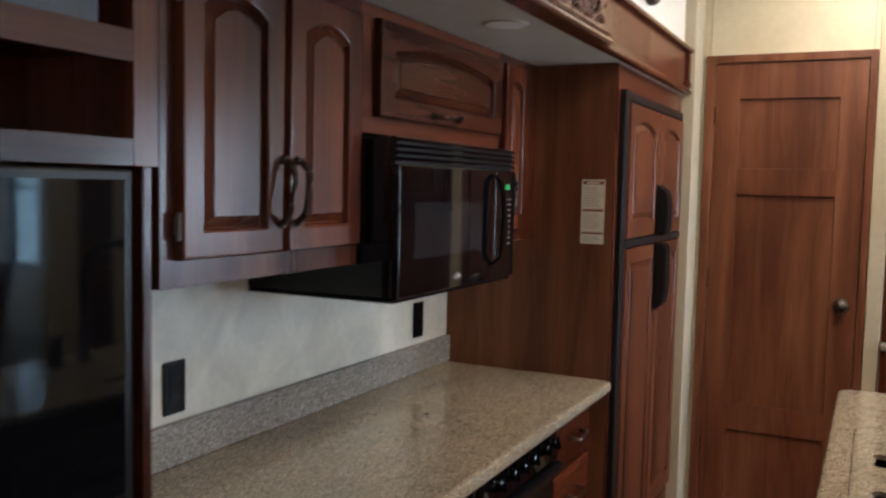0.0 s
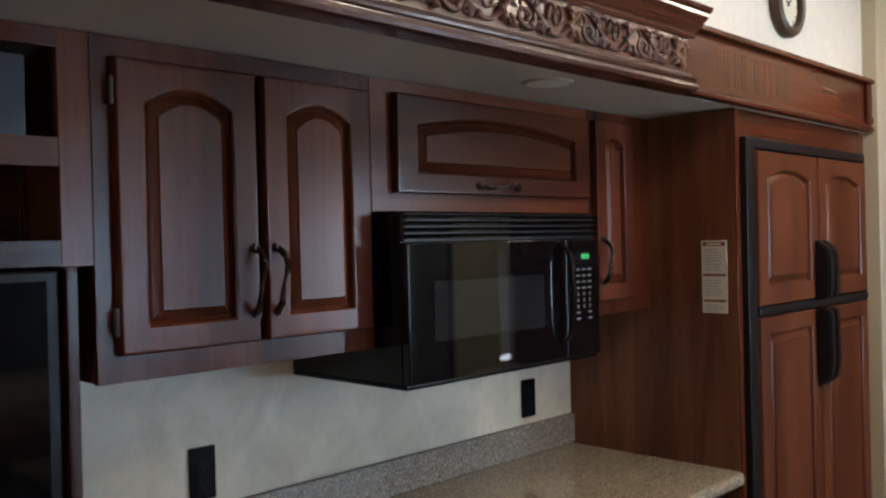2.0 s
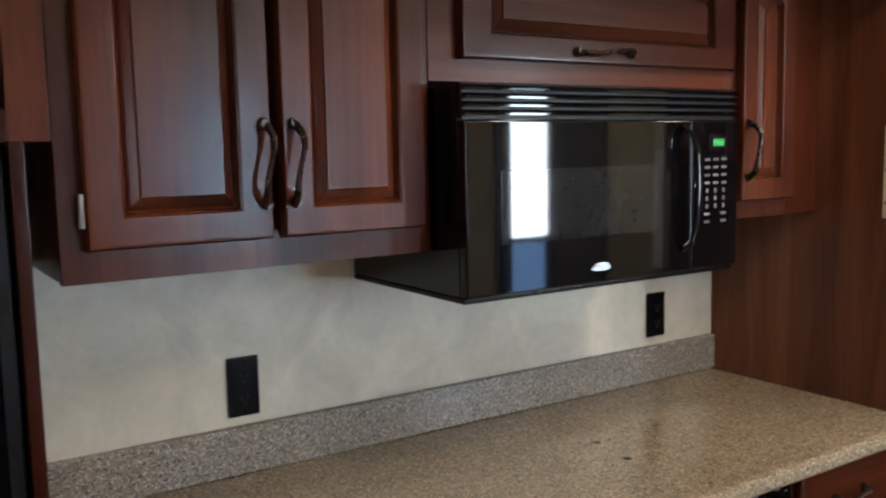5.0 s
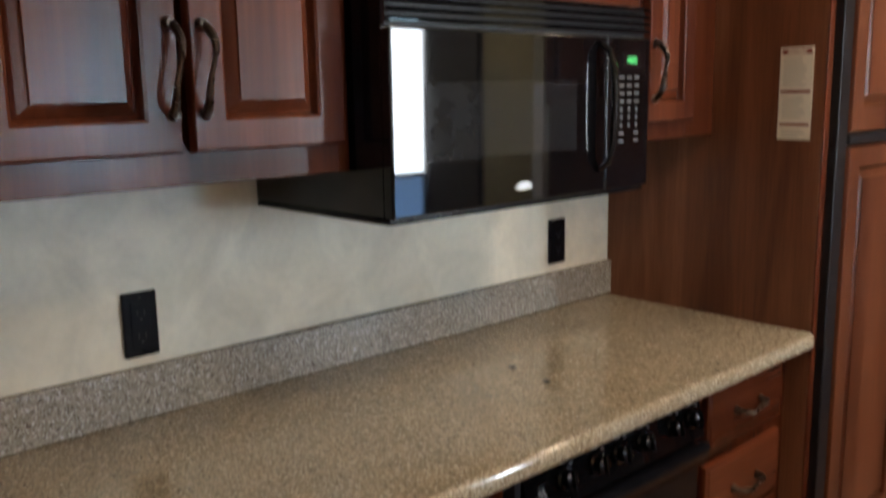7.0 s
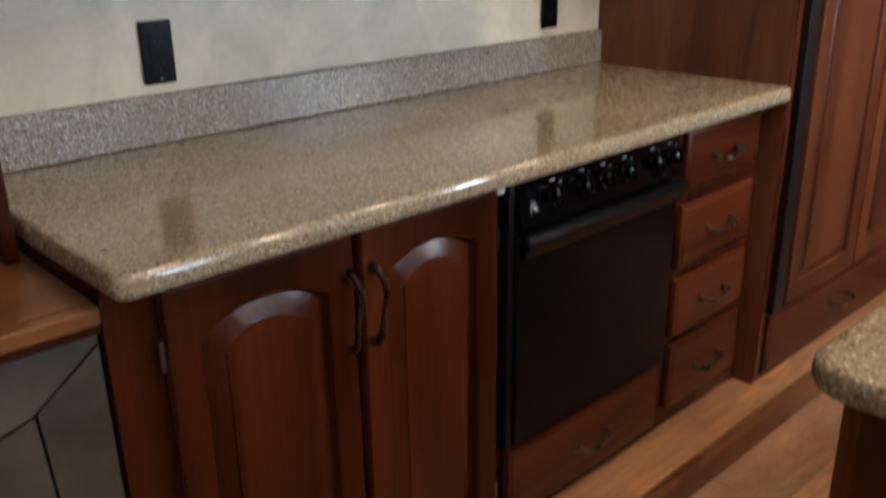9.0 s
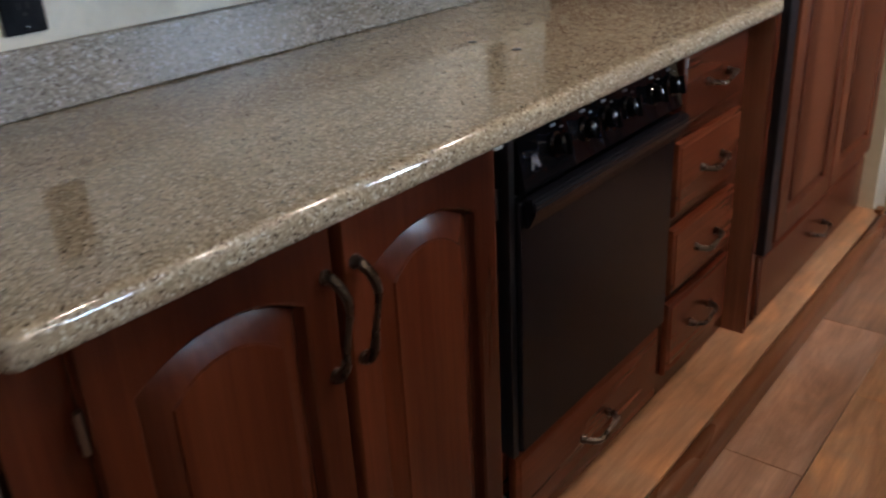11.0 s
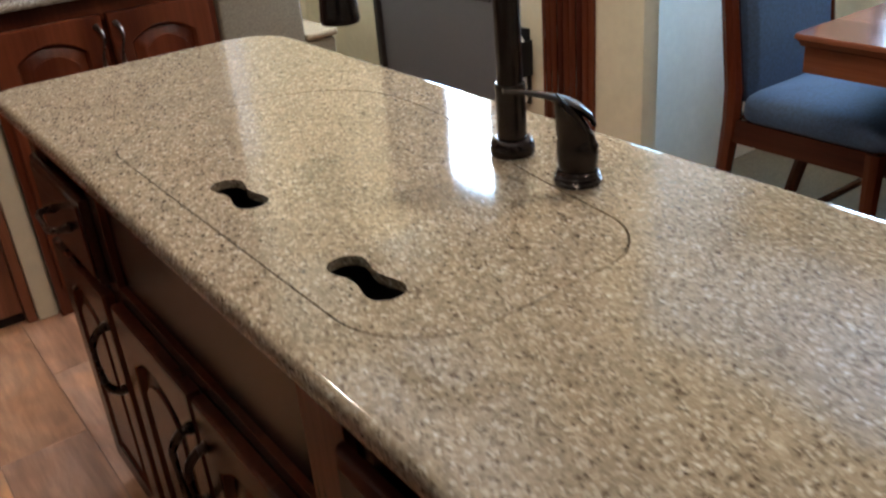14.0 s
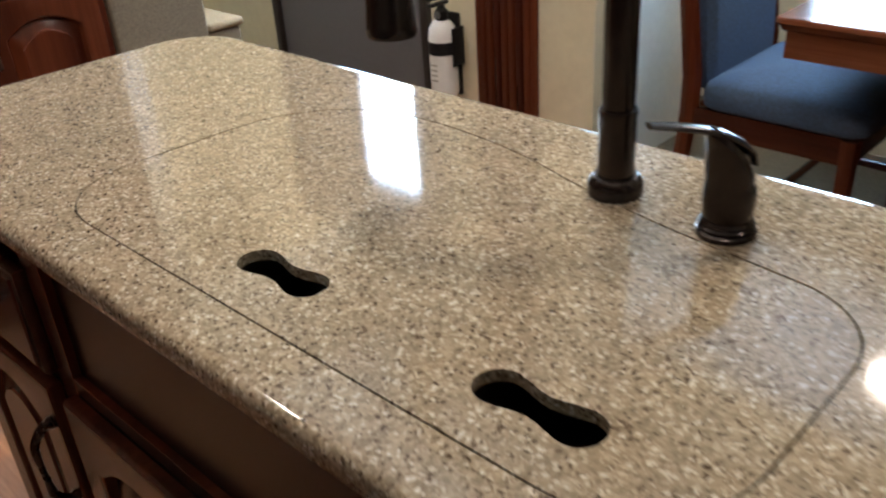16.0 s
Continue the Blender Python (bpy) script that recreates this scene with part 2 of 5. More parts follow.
M_SKYBLUE = glow("hazy_blue_daylight", (0.42, 0.72, 0.92), 7.0)
M_SKYCARD = glow("hazy_daylight", (0.78, 0.89, 1.0), 5.0)


def glass(name):
    m, nt, p = mat(name)
    p.inputs["Base Color"].default_value = (0.95, 0.97, 1, 1)
    p.inputs["Transmission Weight"].default_value = 1.0
    p.inputs["Roughness"].default_value = 0.0
    p.inputs["IOR"].default_value = 1.1
    return m


M_GLASS = glass("window_glass")
M_LOWPANE = glass("blue_frosted_pane")
lp = M_LOWPANE.node_tree.nodes["Principled BSDF"]
lp.inputs["Base Color"].default_value, lp.inputs["Roughness"].default_value = (0.42, 0.52, 0.80, 1), 0.35


def plank_mat(name):
    m, nt, p = mat(name)
    v = coords(nt, (7, 1.6, 7))
    a = tex_noise(nt, v, 1.0, 5, 0.6, 1.2)
    fib = tex_noise(nt, coords(nt, (70, 5, 70)), 1.0, 4, 0.7)
    c = ramp(nt, a, [(0.28, (0.20, 0.105, 0.062)), (0.5, (0.34, 0.193, 0.122)), (0.72, (0.48, 0.30, 0.20))])
    c = mixc(nt, 0.7, c, ramp(nt, fib, [(0.35, (0.65, 0.63, 0.62)), (0.65, (1.08, 1.08, 1.08))]), "MULTIPLY")
    patch = tex_noise(nt, coords(nt, (7, 4.5, 7)), 1.0, 2, 0.5, 0.4)
    c = mixc(nt, 0.85, c, ramp(nt, patch, [(0.34, (0.70, 0.66, 0.66)), (0.45, (1.0, 0.93, 0.88)), (0.55, (0.92, 0.95, 1.02)), (0.68, (1.30, 1.16, 1.0))]), "MULTIPLY")
    oi = nt.nodes.new("ShaderNodeObjectInfo")
    tone = ramp(nt, oi.outputs["Random"], [(0.0, (0.78, 0.72, 0.66)), (0.35, (0.92, 0.95, 1.0)), (0.7, (1.12, 1.02, 0.92)), (1.0, (1.36, 1.18, 0.84))])
    c = mixc(nt, 1.0, c, tone, "MULTIPLY")
    nt.links.new(c, p.inputs["Base Color"])
    rough_from(nt, p, a, 0.32, 0.5)
    bump(nt, p, fib, 0.2, 0.0008)
    return m


M_PLANK = plank_mat("rustic_plank_vinyl")


# ---- building helpers ----
def box(x0, x1, y0, y1, z0, z1, bevel=0.0, seg=2):
    bm = bmesh.new()
    bmesh.ops.create_cube(bm, size=1.0)
    for v in bm.verts:
        v.co = Vector((x0 + (v.co.x + 0.5) * (x1 - x0), y0 + (v.co.y + 0.5) * (y1 - y0), z0 + (v.co.z + 0.5) * (z1 - z0)))
    if bevel:
        bmesh.ops.bevel(bm, geom=bm.edges[:], offset=bevel, segments=seg, affect="EDGES", profile=0.5)
    return bm


def join(*bms):
    out = bmesh.new()
    for b in bms:
        me = bpy.data.meshes.new("tmp")
        b.to_mesh(me)
        b.free()
        out.from_mesh(me)
        bpy.data.meshes.remove(me)
    return out


def moved(bm, m):
    bm.transform(m)
    return bm


def rings(loops, cap_start=True, cap_end=True, closed=True):
    """A skin over loops of equal count."""
    bm = bmesh.new()
    vs = [[bm.verts.new(p) for p in lp] for lp in loops]
    n = len(vs[0])
    for a, b in zip(vs, vs[1:]):
        for i in range(n if closed else n - 1):
            j = (i + 1) % n
            bm.faces.new((a[i], a[j], b[j], b[i]))
    if cap_start:
        bm.faces.new(list(reversed(vs[0])))
    if cap_end:
        bm.faces.new(vs[-1])
    bmesh.ops.recalc_face_normals(bm, faces=bm.faces[:])
    return bm


def lathe(profile, n=24, m=None):
    """A body of revolution about z from (radius, z) pairs."""
    loops = [[(max(r, 0.0004) * math.cos(2 * math.pi * i / n), max(r, 0.0004) * math.sin(2 * math.pi * i / n), z) for i in range(n)] for r, z in profile]
    bm = rings(loops)
    return moved(bm, m) if m else bm


def tube(path, radius, n=10, flat=1.0, up=(0, 0, 1)):
    """A tube along a path; radius is a number or one for each point."""
    pts = [Vector(p) for p in path]
    loops = []
    side0 = None
    for i, p in enumerate(pts):
        d = (pts[min(i + 1, len(pts) - 1)] - pts[max(i - 1, 0)]).normalized()
        if side0 is None:
            side = d.cross(Vector(up))
            if side.length < 1e-4:
                side = d.cross(Vector((1, 0, 0)))
        else:
            side = side0 - d * side0.dot(d)
        side.normalize()
        side0 = side
        nor = side.cross(d).normalized()
        r = radius[i] if isinstance(radius, (list, tuple)) else radius
        loops.append([p + side * (r * math.cos(2 * math.pi * k / n)) + nor * (r * flat * math.sin(2 * math.pi * k / n)) for k in range(n)])
    return rings(loops)


def prism(outline, axis, a0, a1):
    """A flat outline pushed along an axis: outline pairs are the two other axes in order."""
    def at(p, a):
        return {"x": (a, p[0], p[1]), "y": (p[0], a, p[1]), "z": (p[0], p[1], a)}[axis]
    return rings([[at(p, a0) for p in outline], [at(p, a1) for p in outline]])


BASE = {}


def smooth(me, angle=35):
    for p in me.polygons:
        p.use_smooth = True
    me.set_sharp_from_angle(angle=radians(angle))


def even_normals(ob):
    w = ob.modifiers.new("weighted_normal", "WEIGHTED_NORMAL")
    w.mode, w.keep_sharp, w.weight = "FACE_AREA", True, 60


def thing(name, base, label, category, group="", kind=""):
    ob = new(name)
    ob.empty_display_size = 0.05
    ob.location = base
    BASE[ob] = Vector(base)
    return tagged(ob, label, category, group, kind)


def part(name, bm, material, parent, label="", smoothed=True):
    me = bpy.data.meshes.new(name)
    base = BASE[parent]
    bm.transform(Matrix.Translation(-base))
    bm.to_mesh(me)
    bm.free()
    me.materials.append(material)
    if smoothed:
        smooth(me)
    ob = new(name, me)
    if smoothed:
        even_normals(ob)
    ob.parent = parent
    BASE[ob] = base
    return tagged(ob, label)


def solid(name, bm, material, label, category, kind="structure", smoothed=False, base=None, group=""):
    me = bpy.data.meshes.new(name)
    base = Vector(base) if base else Vector((0, 0, 0))
    bm.transform(Matrix.Translation(-base))
    bm.to_mesh(me)
    bm.free()
    me.materials.append(material)
    if smoothed:
        smooth(me)
    ob = new(name, me)
    if smoothed:
        even_normals(ob)
    ob.location = base
    BASE[ob] = base
    return tagged(ob, label, category, group, kind)


def face_frame(side, plane):
    """Local (u, v, w) to the world: u across, v up, w out of a face."""
    if side == "east":
        return Matrix(((0, 0, 1, plane), (1, 0, 0, 0), (0, 1, 0, 0), (0, 0, 0, 1)))
    if side == "west":
        return Matrix(((0, 0, -1, plane), (1, 0, 0, 0), (0, 1, 0, 0), (0, 0, 0, 1)))
    return Matrix(((1, 0, 0, 0), (0, 0, -1, plane), (0, 1, 0, 0), (0, 0, 0, 1)))


def outline(u0, u1, v0, v1, d, arch, k=12):
    """An opening with an arched head, drawn in by d."""
    a, b, lo, hi = u0 + d, u1 - d, v0 + d, v1 - d
    pts = [(a, lo), (b, lo)]
    for i in range(k + 1):
        s = 1 - 2 * i / k
        x = (a + b) / 2 + s * (b - a) / 2
        pts.append((x, hi - arch + arch * (1 - abs(s) ** 2.2)))
    return pts


def outer_of(u0, u1, v0, v1, d, k=12):
    a, b, lo, hi = u0 + d, u1 - d, v0 + d, v1 - d
    return [(a, lo), (b, lo)] + [((a + b) / 2 + (1 - 2 * i / k) * (b - a) / 2, hi) for i in range(k + 1)]


def panel_door(m, u0, u1, v0, v1, parent, stile=0.05, top=0.05, bottom=0.045, arch=0.028, t=0.02, raise_by=0.03, name="door", mats=None, label=""):
    """A raised-panel door: frame and fielded panel. Returns the door frame part."""
    wood_f, wood_p = mats or (M_WOOD_Z, M_WOOD_Z)
    o = (u0 + stile, u1 - stile, v0 + bottom, v1 - top)

    def lv(pts, w):
        return [(p[0], p[1], w) for p in pts]
    fr = rings([lv(outer_of(u0, u1, v0, v1, 0), 0.001), lv(outer_of(u0, u1, v0, v1, 0), t - 0.006), lv(outer_of(u0, u1, v0, v1, 0.003), t - 0.001),
                lv(outer_of(u0, u1, v0, v1, 0.008), t), lv(outline(*o, -0.004, arch), t), lv(outline(*o, 0.0, arch), t - 0.003),
                lv(outline(*o, 0.002, arch), t - 0.012), lv(outline(*o, 0.006, arch), t - 0.0165)], True, False)
    door = part(name, moved(fr, m), wood_f, parent, label)
    r = raise_by
    pn = rings([lv(outline(*o, 0.0045, arch), t - 0.0185), lv(outline(*o, 0.0045, arch), t - 0.0155), lv(outline(*o, r * 0.5, arch * 0.97), t - 0.010),
                lv(outline(*o, r, arch * 0.94), t - 0.0045), lv(outline(*o, r + 0.0015, arch * 0.94), t - 0.0015)])
    part("raised_panel", moved(pn, m), wood_p, door)
    return door


def pull(m, u, v, parent, length=0.115, upright=True, wave=0.006, reach=0.028):
    """A bowed bronze pull with two round feet."""
    h = length / 2
    path = []
    for i in range(17):
        s = -1 + 2 * i / 16
        w = 0.006 + (reach - 0.006) * min(1, (1 - abs(s) ** 4) * 1.05)
        off = wave * math.sin(s * math.pi * 0.9)
        path.append((off, s * h, w) if upright else (s * h, off * 0.8, w))
    rad = [0.0058 - 0.0016 * math.cos(math.pi * (i - 8) / 8) for i in range(17)]
    bow = tube(path, rad, 8, 0.8, (1, 0, 0) if upright else (0, 1, 0))
    feet = []
    for s in (-1, 1):
        loc = (0, s * h, 0) if upright else (s * h, 0, 0)
        feet.append(lathe([(0.0085, 0.0), (0.009, 0.003), (0.0065, 0.006), (0.006, 0.012)], 12, Matrix.Translation(loc)))
    return part("pull", moved(join(bow, *feet), m @ Matrix.Translation((u, v, 0.0))), M_BRONZE, parent, "dark bronze bow pull")


# ---- the structure ----
M_LIP = wood("lip_wood", (0.10, 0.036, 0.016), (0.16, 0.060, 0.026), (0.22, 0.09, 0.04), "y", (0.22, 0.35))
X_BACK, X_W, X_E, Y_N, Y_S = -1.28, -0.72, 1.50, 3.77, -3.0
DIN_X, DIN_N, DIN_S, DIN_Z = 2.45, 3.0, 0.55, 2.0
solid("floor", box(X_W - 0.62, DIN_X + 0.1, Y_S - 0.1, 5.2, -0.12, -0.006), M_DARK, "dark subfloor under the plank vinyl", "floor")
solid("ceiling", box(X_W - 0.1, X_E + 0.1, Y_S - 0.1, 5.2, CEIL, CEIL + 0.06), M_CEIL, "white board ceiling of the trailer", "ceiling")
solid("wall_back", box(X_BACK - 0.05, X_BACK, -1.0, 3.66, 0.0, 1.9), M_SPLASH, "mottled cream wallboard behind the kitchen counter", "wall")
solid("slide_wall_south", box(X_BACK - 0.05, X_W - 0.06, -1.05, -1.0, 0, 1.9), M_WALL, "cream end wall of the kitchen slide-out", "wall")
solid("slide_wall_north", box(X_BACK - 0.05, X_W - 0.075, 3.61, 3.66, 0, 1.9), M_WALL, "cream end wall of the kitchen slide-out", "wall")
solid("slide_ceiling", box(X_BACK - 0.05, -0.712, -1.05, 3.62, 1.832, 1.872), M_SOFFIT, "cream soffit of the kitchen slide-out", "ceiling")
solid("wall_west", join(box(X_W - 0.06, X_W, -1.05, Y_N, 1.89, CEIL), box(X_W - 0.06, X_W, Y_S, -1.05, 0, CEIL)), M_WHITE, "white wallboard above the slide-out", "wall")
# north wall: door opening between x -0.62 and -0.046
solid("wall_north", join(box(X_W - 0.06, -0.622, Y_N, Y_N + 0.05, 0, CEIL), box(-0.046, 0.69, Y_N, Y_N + 0.05, 0, CEIL), box(-0.622, -0.046, Y_N, Y_N + 0.05, 1.974, CEIL)),
      M_WALL, "cream wallboard wall with a wooden door", "wall")
solid("closet_behind_door", box(-0.75, 0.05, 4.1, 4.15, 0, CEIL), M_WALL, "plain cream wall behind the door", "wall")
solid("wall_stairwell", join(box(0.69, 0.745, 3.79, 5.2, 0, CEIL), box(0.745, X_E + 0.06, 4.75, 4.8, 0, CEIL)), M_WALL, "cream wallboard round the stair recess", "wall")
solid("wall_south", box(X_W - 0.1, X_E + 0.1, Y_S - 0.06, Y_S, 0, CEIL), M_WALL, "cream rear wall", "wall")
# east wall: entry door, dinette opening and lounge window
DY0, DY1, DZ1 = 3.405, 4.16, 1.98
solid("wall_east", join(box(X_E, X_E + 0.06, DY1, 5.2, 0, CEIL), box(X_E, X_E + 0.06, DY0, DY1, DZ1, CEIL), box(X_E, X_E + 0.06, 2.835, DY0, 0, CEIL),
                        box(X_E, X_E + 0.06, DIN_S, 2.835, DIN_Z, CEIL), box(X_E, X_E + 0.06, -1.0, DIN_S, 0, CEIL), box(X_E, X_E + 0.06, Y_S, -2.2, 0, CEIL),
                        box(X_E, X_E + 0.06, -2.2, -1.0, 0, 0.95), box(X_E, X_E + 0.06, -2.2, -1.0, 1.75, CEIL)), M_WALL, "cream wallboard wall with an entry door", "wall")
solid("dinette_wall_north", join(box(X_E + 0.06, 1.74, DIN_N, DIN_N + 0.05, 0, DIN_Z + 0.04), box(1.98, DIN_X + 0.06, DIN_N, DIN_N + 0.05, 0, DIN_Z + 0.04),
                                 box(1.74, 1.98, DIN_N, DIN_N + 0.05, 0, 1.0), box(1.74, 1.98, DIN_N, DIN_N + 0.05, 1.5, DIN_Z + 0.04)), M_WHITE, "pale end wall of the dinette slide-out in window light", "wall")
solid("dinette_wall_south", box(X_E + 0.06, DIN_X + 0.06, DIN_S - 0.05, DIN_S, 0, DIN_Z + 0.04), M_WALL, "cream end wall of the dinette slide-out", "wall")
solid("dinette_wall_east", join(box(DIN_X, DIN_X + 0.06, DIN_S, 1.25, 0, DIN_Z), box(DIN_X, DIN_X + 0.06, 2.72, DIN_N, 0, DIN_Z),
                                box(DIN_X, DIN_X + 0.06, 1.25, 2.72, 0, 0.88), box(DIN_X, DIN_X + 0.06, 1.25, 2.72, 1.76, DIN_Z)), M_WALL, "cream dinette wall with a window", "wall")
solid("dinette_ceiling", box(X_E + 0.06, DIN_X + 0.06, DIN_S - 0.05, DIN_N + 0.05, DIN_Z, DIN_Z + 0.04), M_CEIL, "white ceiling of the dinette slide-out", "ceiling")
solid("dinette_floor", box(X_E - 0.02, DIN_X, DIN_S, DIN_N, -0.004, 0.06, 0.008), M_CARPETD, "grey brown carpet of the dinette slide-out", "floor")
solid("slide_floor", box(X_BACK, -0.650, -1.0, 3.601, -0.004, 0.064), M_PLANK, "raised slide-out floor in brown plank vinyl", "floor")
solid("floor_lip", box(-0.6498, -0.610, -1.0, 3.572, 0.0005, 0.070, 0.017, 4), M_LIP, "rounded dark wooden lip of the slide-out floor", "trim", smoothed=True)
solid("backdrop", box(5.4, 5.45, -9, 12, -0.5, 7), M_SKYCARD, "hazy bright distance outside the windows", "backdrop")
solid("backdrop_north", box(1.62, 4.5, 4.2, 4.25, 0.2, 2.6), M_SKYBLUE, "hazy blue distance outside the narrow dinette window", "backdrop")
solid("ground", box(-60, 60, -60, 60, -1.1, -1.0), plain("gravel_ground", (0.25, 0.24, 0.22), 0.9, 0, 0.25, 3), "grey gravel ground outside", "ground")

# trims of the setting
solid("crown_trim", join(box(X_W - 0.002, X_W + 0.018, -1.0, Y_N - 0.02, 2.335, CEIL - 0.002, 0.004), ), M_WOOD_Y, "dark wooden trim along the ceiling", "trim")
solid("corner_post", box(X_W - 0.004, -0.672, 3.602, Y_N - 0.002, 0.0, CEIL - 0.002, 0.006), M_TRIMC, "cream trim post at the slide-out's end", "trim", smoothed=True)
solid("slide_trim", box(-0.664, -0.640, 3.572, 3.612, 0.0, 0.078, 0.006), M_LEDGE, "short wooden end block of the floor lip", "trim", smoothed=True)
solid("wall_batten_1", box(-0.645, -0.637, Y_N - 0.006, Y_N + 0.001, 2.006, CEIL - 0.002), M_TRIMC, "thin cream joint strip", "trim")
solid("wall_batten_2", box(-0.040, -0.032, Y_N - 0.006, Y_N + 0.001, 2.006, CEIL - 0.002), M_TRIMC, "thin cream joint strip", "trim")
solid("door_post_trim", box(-0.0175, 0.038, Y_N - 0.028, Y_N + 0.002, 0.0, CEIL - 0.002, 0.005), M_TRIMC, "cream trim post beside the wooden door", "trim", smoothed=True)


def hall_door():
    d = thing("door_1", (-0.33, Y_N, 0), "reddish wooden three-panel door, closed", "door", kind="structure")
    yf = Y_N - 0.006
    x0, x1, z0, z1 = -0.617, -0.049, 0.034, 1.970
    slab = join(box(x0, x1, yf + 0.0135, yf + 0.036, z0, z1),
                box(x0, -0.520, yf, yf + 0.0185, z0, z1, 0.002), box(-0.147, x1, yf, yf + 0.0185, z0, z1, 0.002),
                box(-0.521, -0.146, yf + 0.0006, yf + 0.0185, 1.826, z1, 0.002), box(-0.521, -0.146, yf + 0.0006, yf + 0.0185, 1.438, 1.546, 0.002),
                box(-0.521, -0.146, yf + 0.0006, yf + 0.0185, 0.462, 0.572, 0.002), box(-0.521, -0.146, yf + 0.0006, yf + 0.0185, z0, 0.168, 0.002))
    part("door_leaf", slab, M_LAM, d)
    cas = join(box(-0.656, -0.6185, Y_N - 0.020, Y_N + 0.045, 0.0, 2.004, 0.004), box(-0.0475, -0.0180, Y_N - 0.020, Y_N + 0.045, 0.0, 2.004, 0.004),
               box(-0.620, -0.046, Y_N - 0.0195, Y_N + 0.045, 1.972, 2.0035, 0.004))
    part("door_frame", cas, M_LAM, d)
    # near-black strip stands for the shade in the gap under the leaf
    part("threshold_gap", box(-0.6175, -0.0485, Y_N + 0.012, Y_N + 0.03, 0.0, 0.033), M_DARK, d)
    knob = lathe([(0.030, 0), (0.031, 0.004), (0.014, 0.008), (0.011, 0.026), (0.020, 0.034), (0.027, 0.044), (0.026, 0.054), (0.016, 0.060), (0.0, 0.061)], 20,
                 pose(-0.104, yf, 1.011, 90, 0, 0))
    part("door_knob", knob, M_KNOB, d, "round satin nickel knob")
    for z in (0.35, 1.05, 1.72):
        part("hinge", tube([(-0.6185, yf - 0.004, z), (-0.6185, yf - 0.004, z + 0.08)], 0.004, 8), M_BRONZE, d)


hall_door()


# ---- kitchen slide-out ----
XU = -0.982                    # face of the upper cabinets; doors stand 2 cm proud
EU = face_frame("east", XU)


def hinge(m, u, v, parent):
    part("hinge", moved(join(tube([(u, v - 0.022, 0.014), (u, v + 0.022, 0.014)], 0.0042, 8, up=(1, 0, 0)), box(u - 0.002, u + 0.010, v - 0.014, v + 0.014, 0.006, 0.012)), m),
         M_NICKEL, parent, "small nickel hinge")


def upper_cabinet():
    c = thing("wall_cabinet", (XU, 1.3, 1.277), "dark cherry wall cabinet with two arched raised-panel doors", "cabinet")
    part("carcass", join(box(X_BACK + 0.001, XU - 0.018, 1.012, 1.582, 1.279, 1.831)), M_WOOD_Z, c)
    ff = join(box(XU - 0.018, XU, 1.0105, 1.046, 1.277, 1.831, 0.0015), box(XU - 0.018, XU, 1.560, 1.583, 1.277, 1.831, 0.0015),
              box(XU - 0.018, XU - 0.0005, 1.045, 1.561, 1.277, 1.332, 0.0015), box(XU - 0.018, XU - 0.0005, 1.045, 1.561, 1.785, 1.831, 0.0015))
    part("face_frame", ff, M_WOOD_Z, c)
    a = panel_door(EU, 1.042, 1.302, 1.321, 1.797, c, 0.050, 0.046, 0.046, 0.026, raise_by=0.021)
    b = panel_door(EU, 1.318, 1.566, 1.321, 1.797, c, 0.050, 0.046, 0.046, 0.026, raise_by=0.021)
    pull(EU @ Matrix.Translation((0, 0, 0.02)), 1.289, 1.43, a)
    pull(EU @ Matrix.Translation((0, 0, 0.02)), 1.335, 1.43, b)
    for v in (1.375, 1.742):
        hinge(EU, 1.0375, v, a)


def flip_cabinet():
    c = thing("wall_cabinet", (XU, 1.96, 1.56), "dark cherry cabinet over the microwave with a flip-up door", "cabinet")
    part("carcass", box(X_BACK + 0.001, XU - 0.018, 1.585, 2.335, 1.556, 1.8305), M_WOOD_Y, c)
    ff = join(box(XU - 0.018, XU, 1.584, 1.645, 1.5565, 1.8305, 0.0015), box(XU - 0.018, XU, 2.310, 2.336, 1.5565, 1.8305, 0.0015),
              box(XU - 0.018, XU - 0.0005, 1.644, 2.311, 1.5565, 1.604, 0.0015), box(XU - 0.018, XU - 0.0005, 1.644, 2.311, 1.79, 1.8305, 0.0015))
    part("face_frame", ff, M_WOOD_Y, c)
    d = panel_door(EU, 1.640, 2.320, 1.594, 1.802, c, 0.062, 0.040, 0.045, 0.024, raise_by=0.022, mats=(M_WOOD_Y, M_WOOD_Y))
    pull(EU @ Matrix.Translation((0, 0, 0.02)), 1.955, 1.614, d, 0.135, False)


def narrow_cabinet():
    c = thing("wall_cabinet", (XU, 2.45, 1.285), "narrow dark cherry wall cabinet beside the microwave", "cabinet")
    part("carcass", box(X_BACK + 0.001, XU - 0.018, 2.338, 2.637, 1.287, 1.8302), M_WOOD_Z, c)
    ff = join(box(XU - 0.018, XU, 2.337, 2.356, 1.285, 1.8302, 0.0015), box(XU - 0.018, XU, 2.52, 2.637, 1.285, 1.8302, 0.0015),
              box(XU - 0.018, XU - 0.0005, 2.355, 2.521, 1.285, 1.33, 0.0015), box(XU - 0.018, XU - 0.0005, 2.355, 2.521, 1.79, 1.8302, 0.0015))
    part("face_frame", ff, M_WOOD_Z, c)
    d = panel_door(EU, 2.350, 2.527, 1.323, 1.803, c, 0.046, 0.046, 0.046, 0.016, raise_by=0.022)
    pull(EU @ Matrix.Translation((0, 0, 0.02)), 2.366, 1.43, d)


upper_cabinet()
flip_cabinet()
narrow_cabinet()


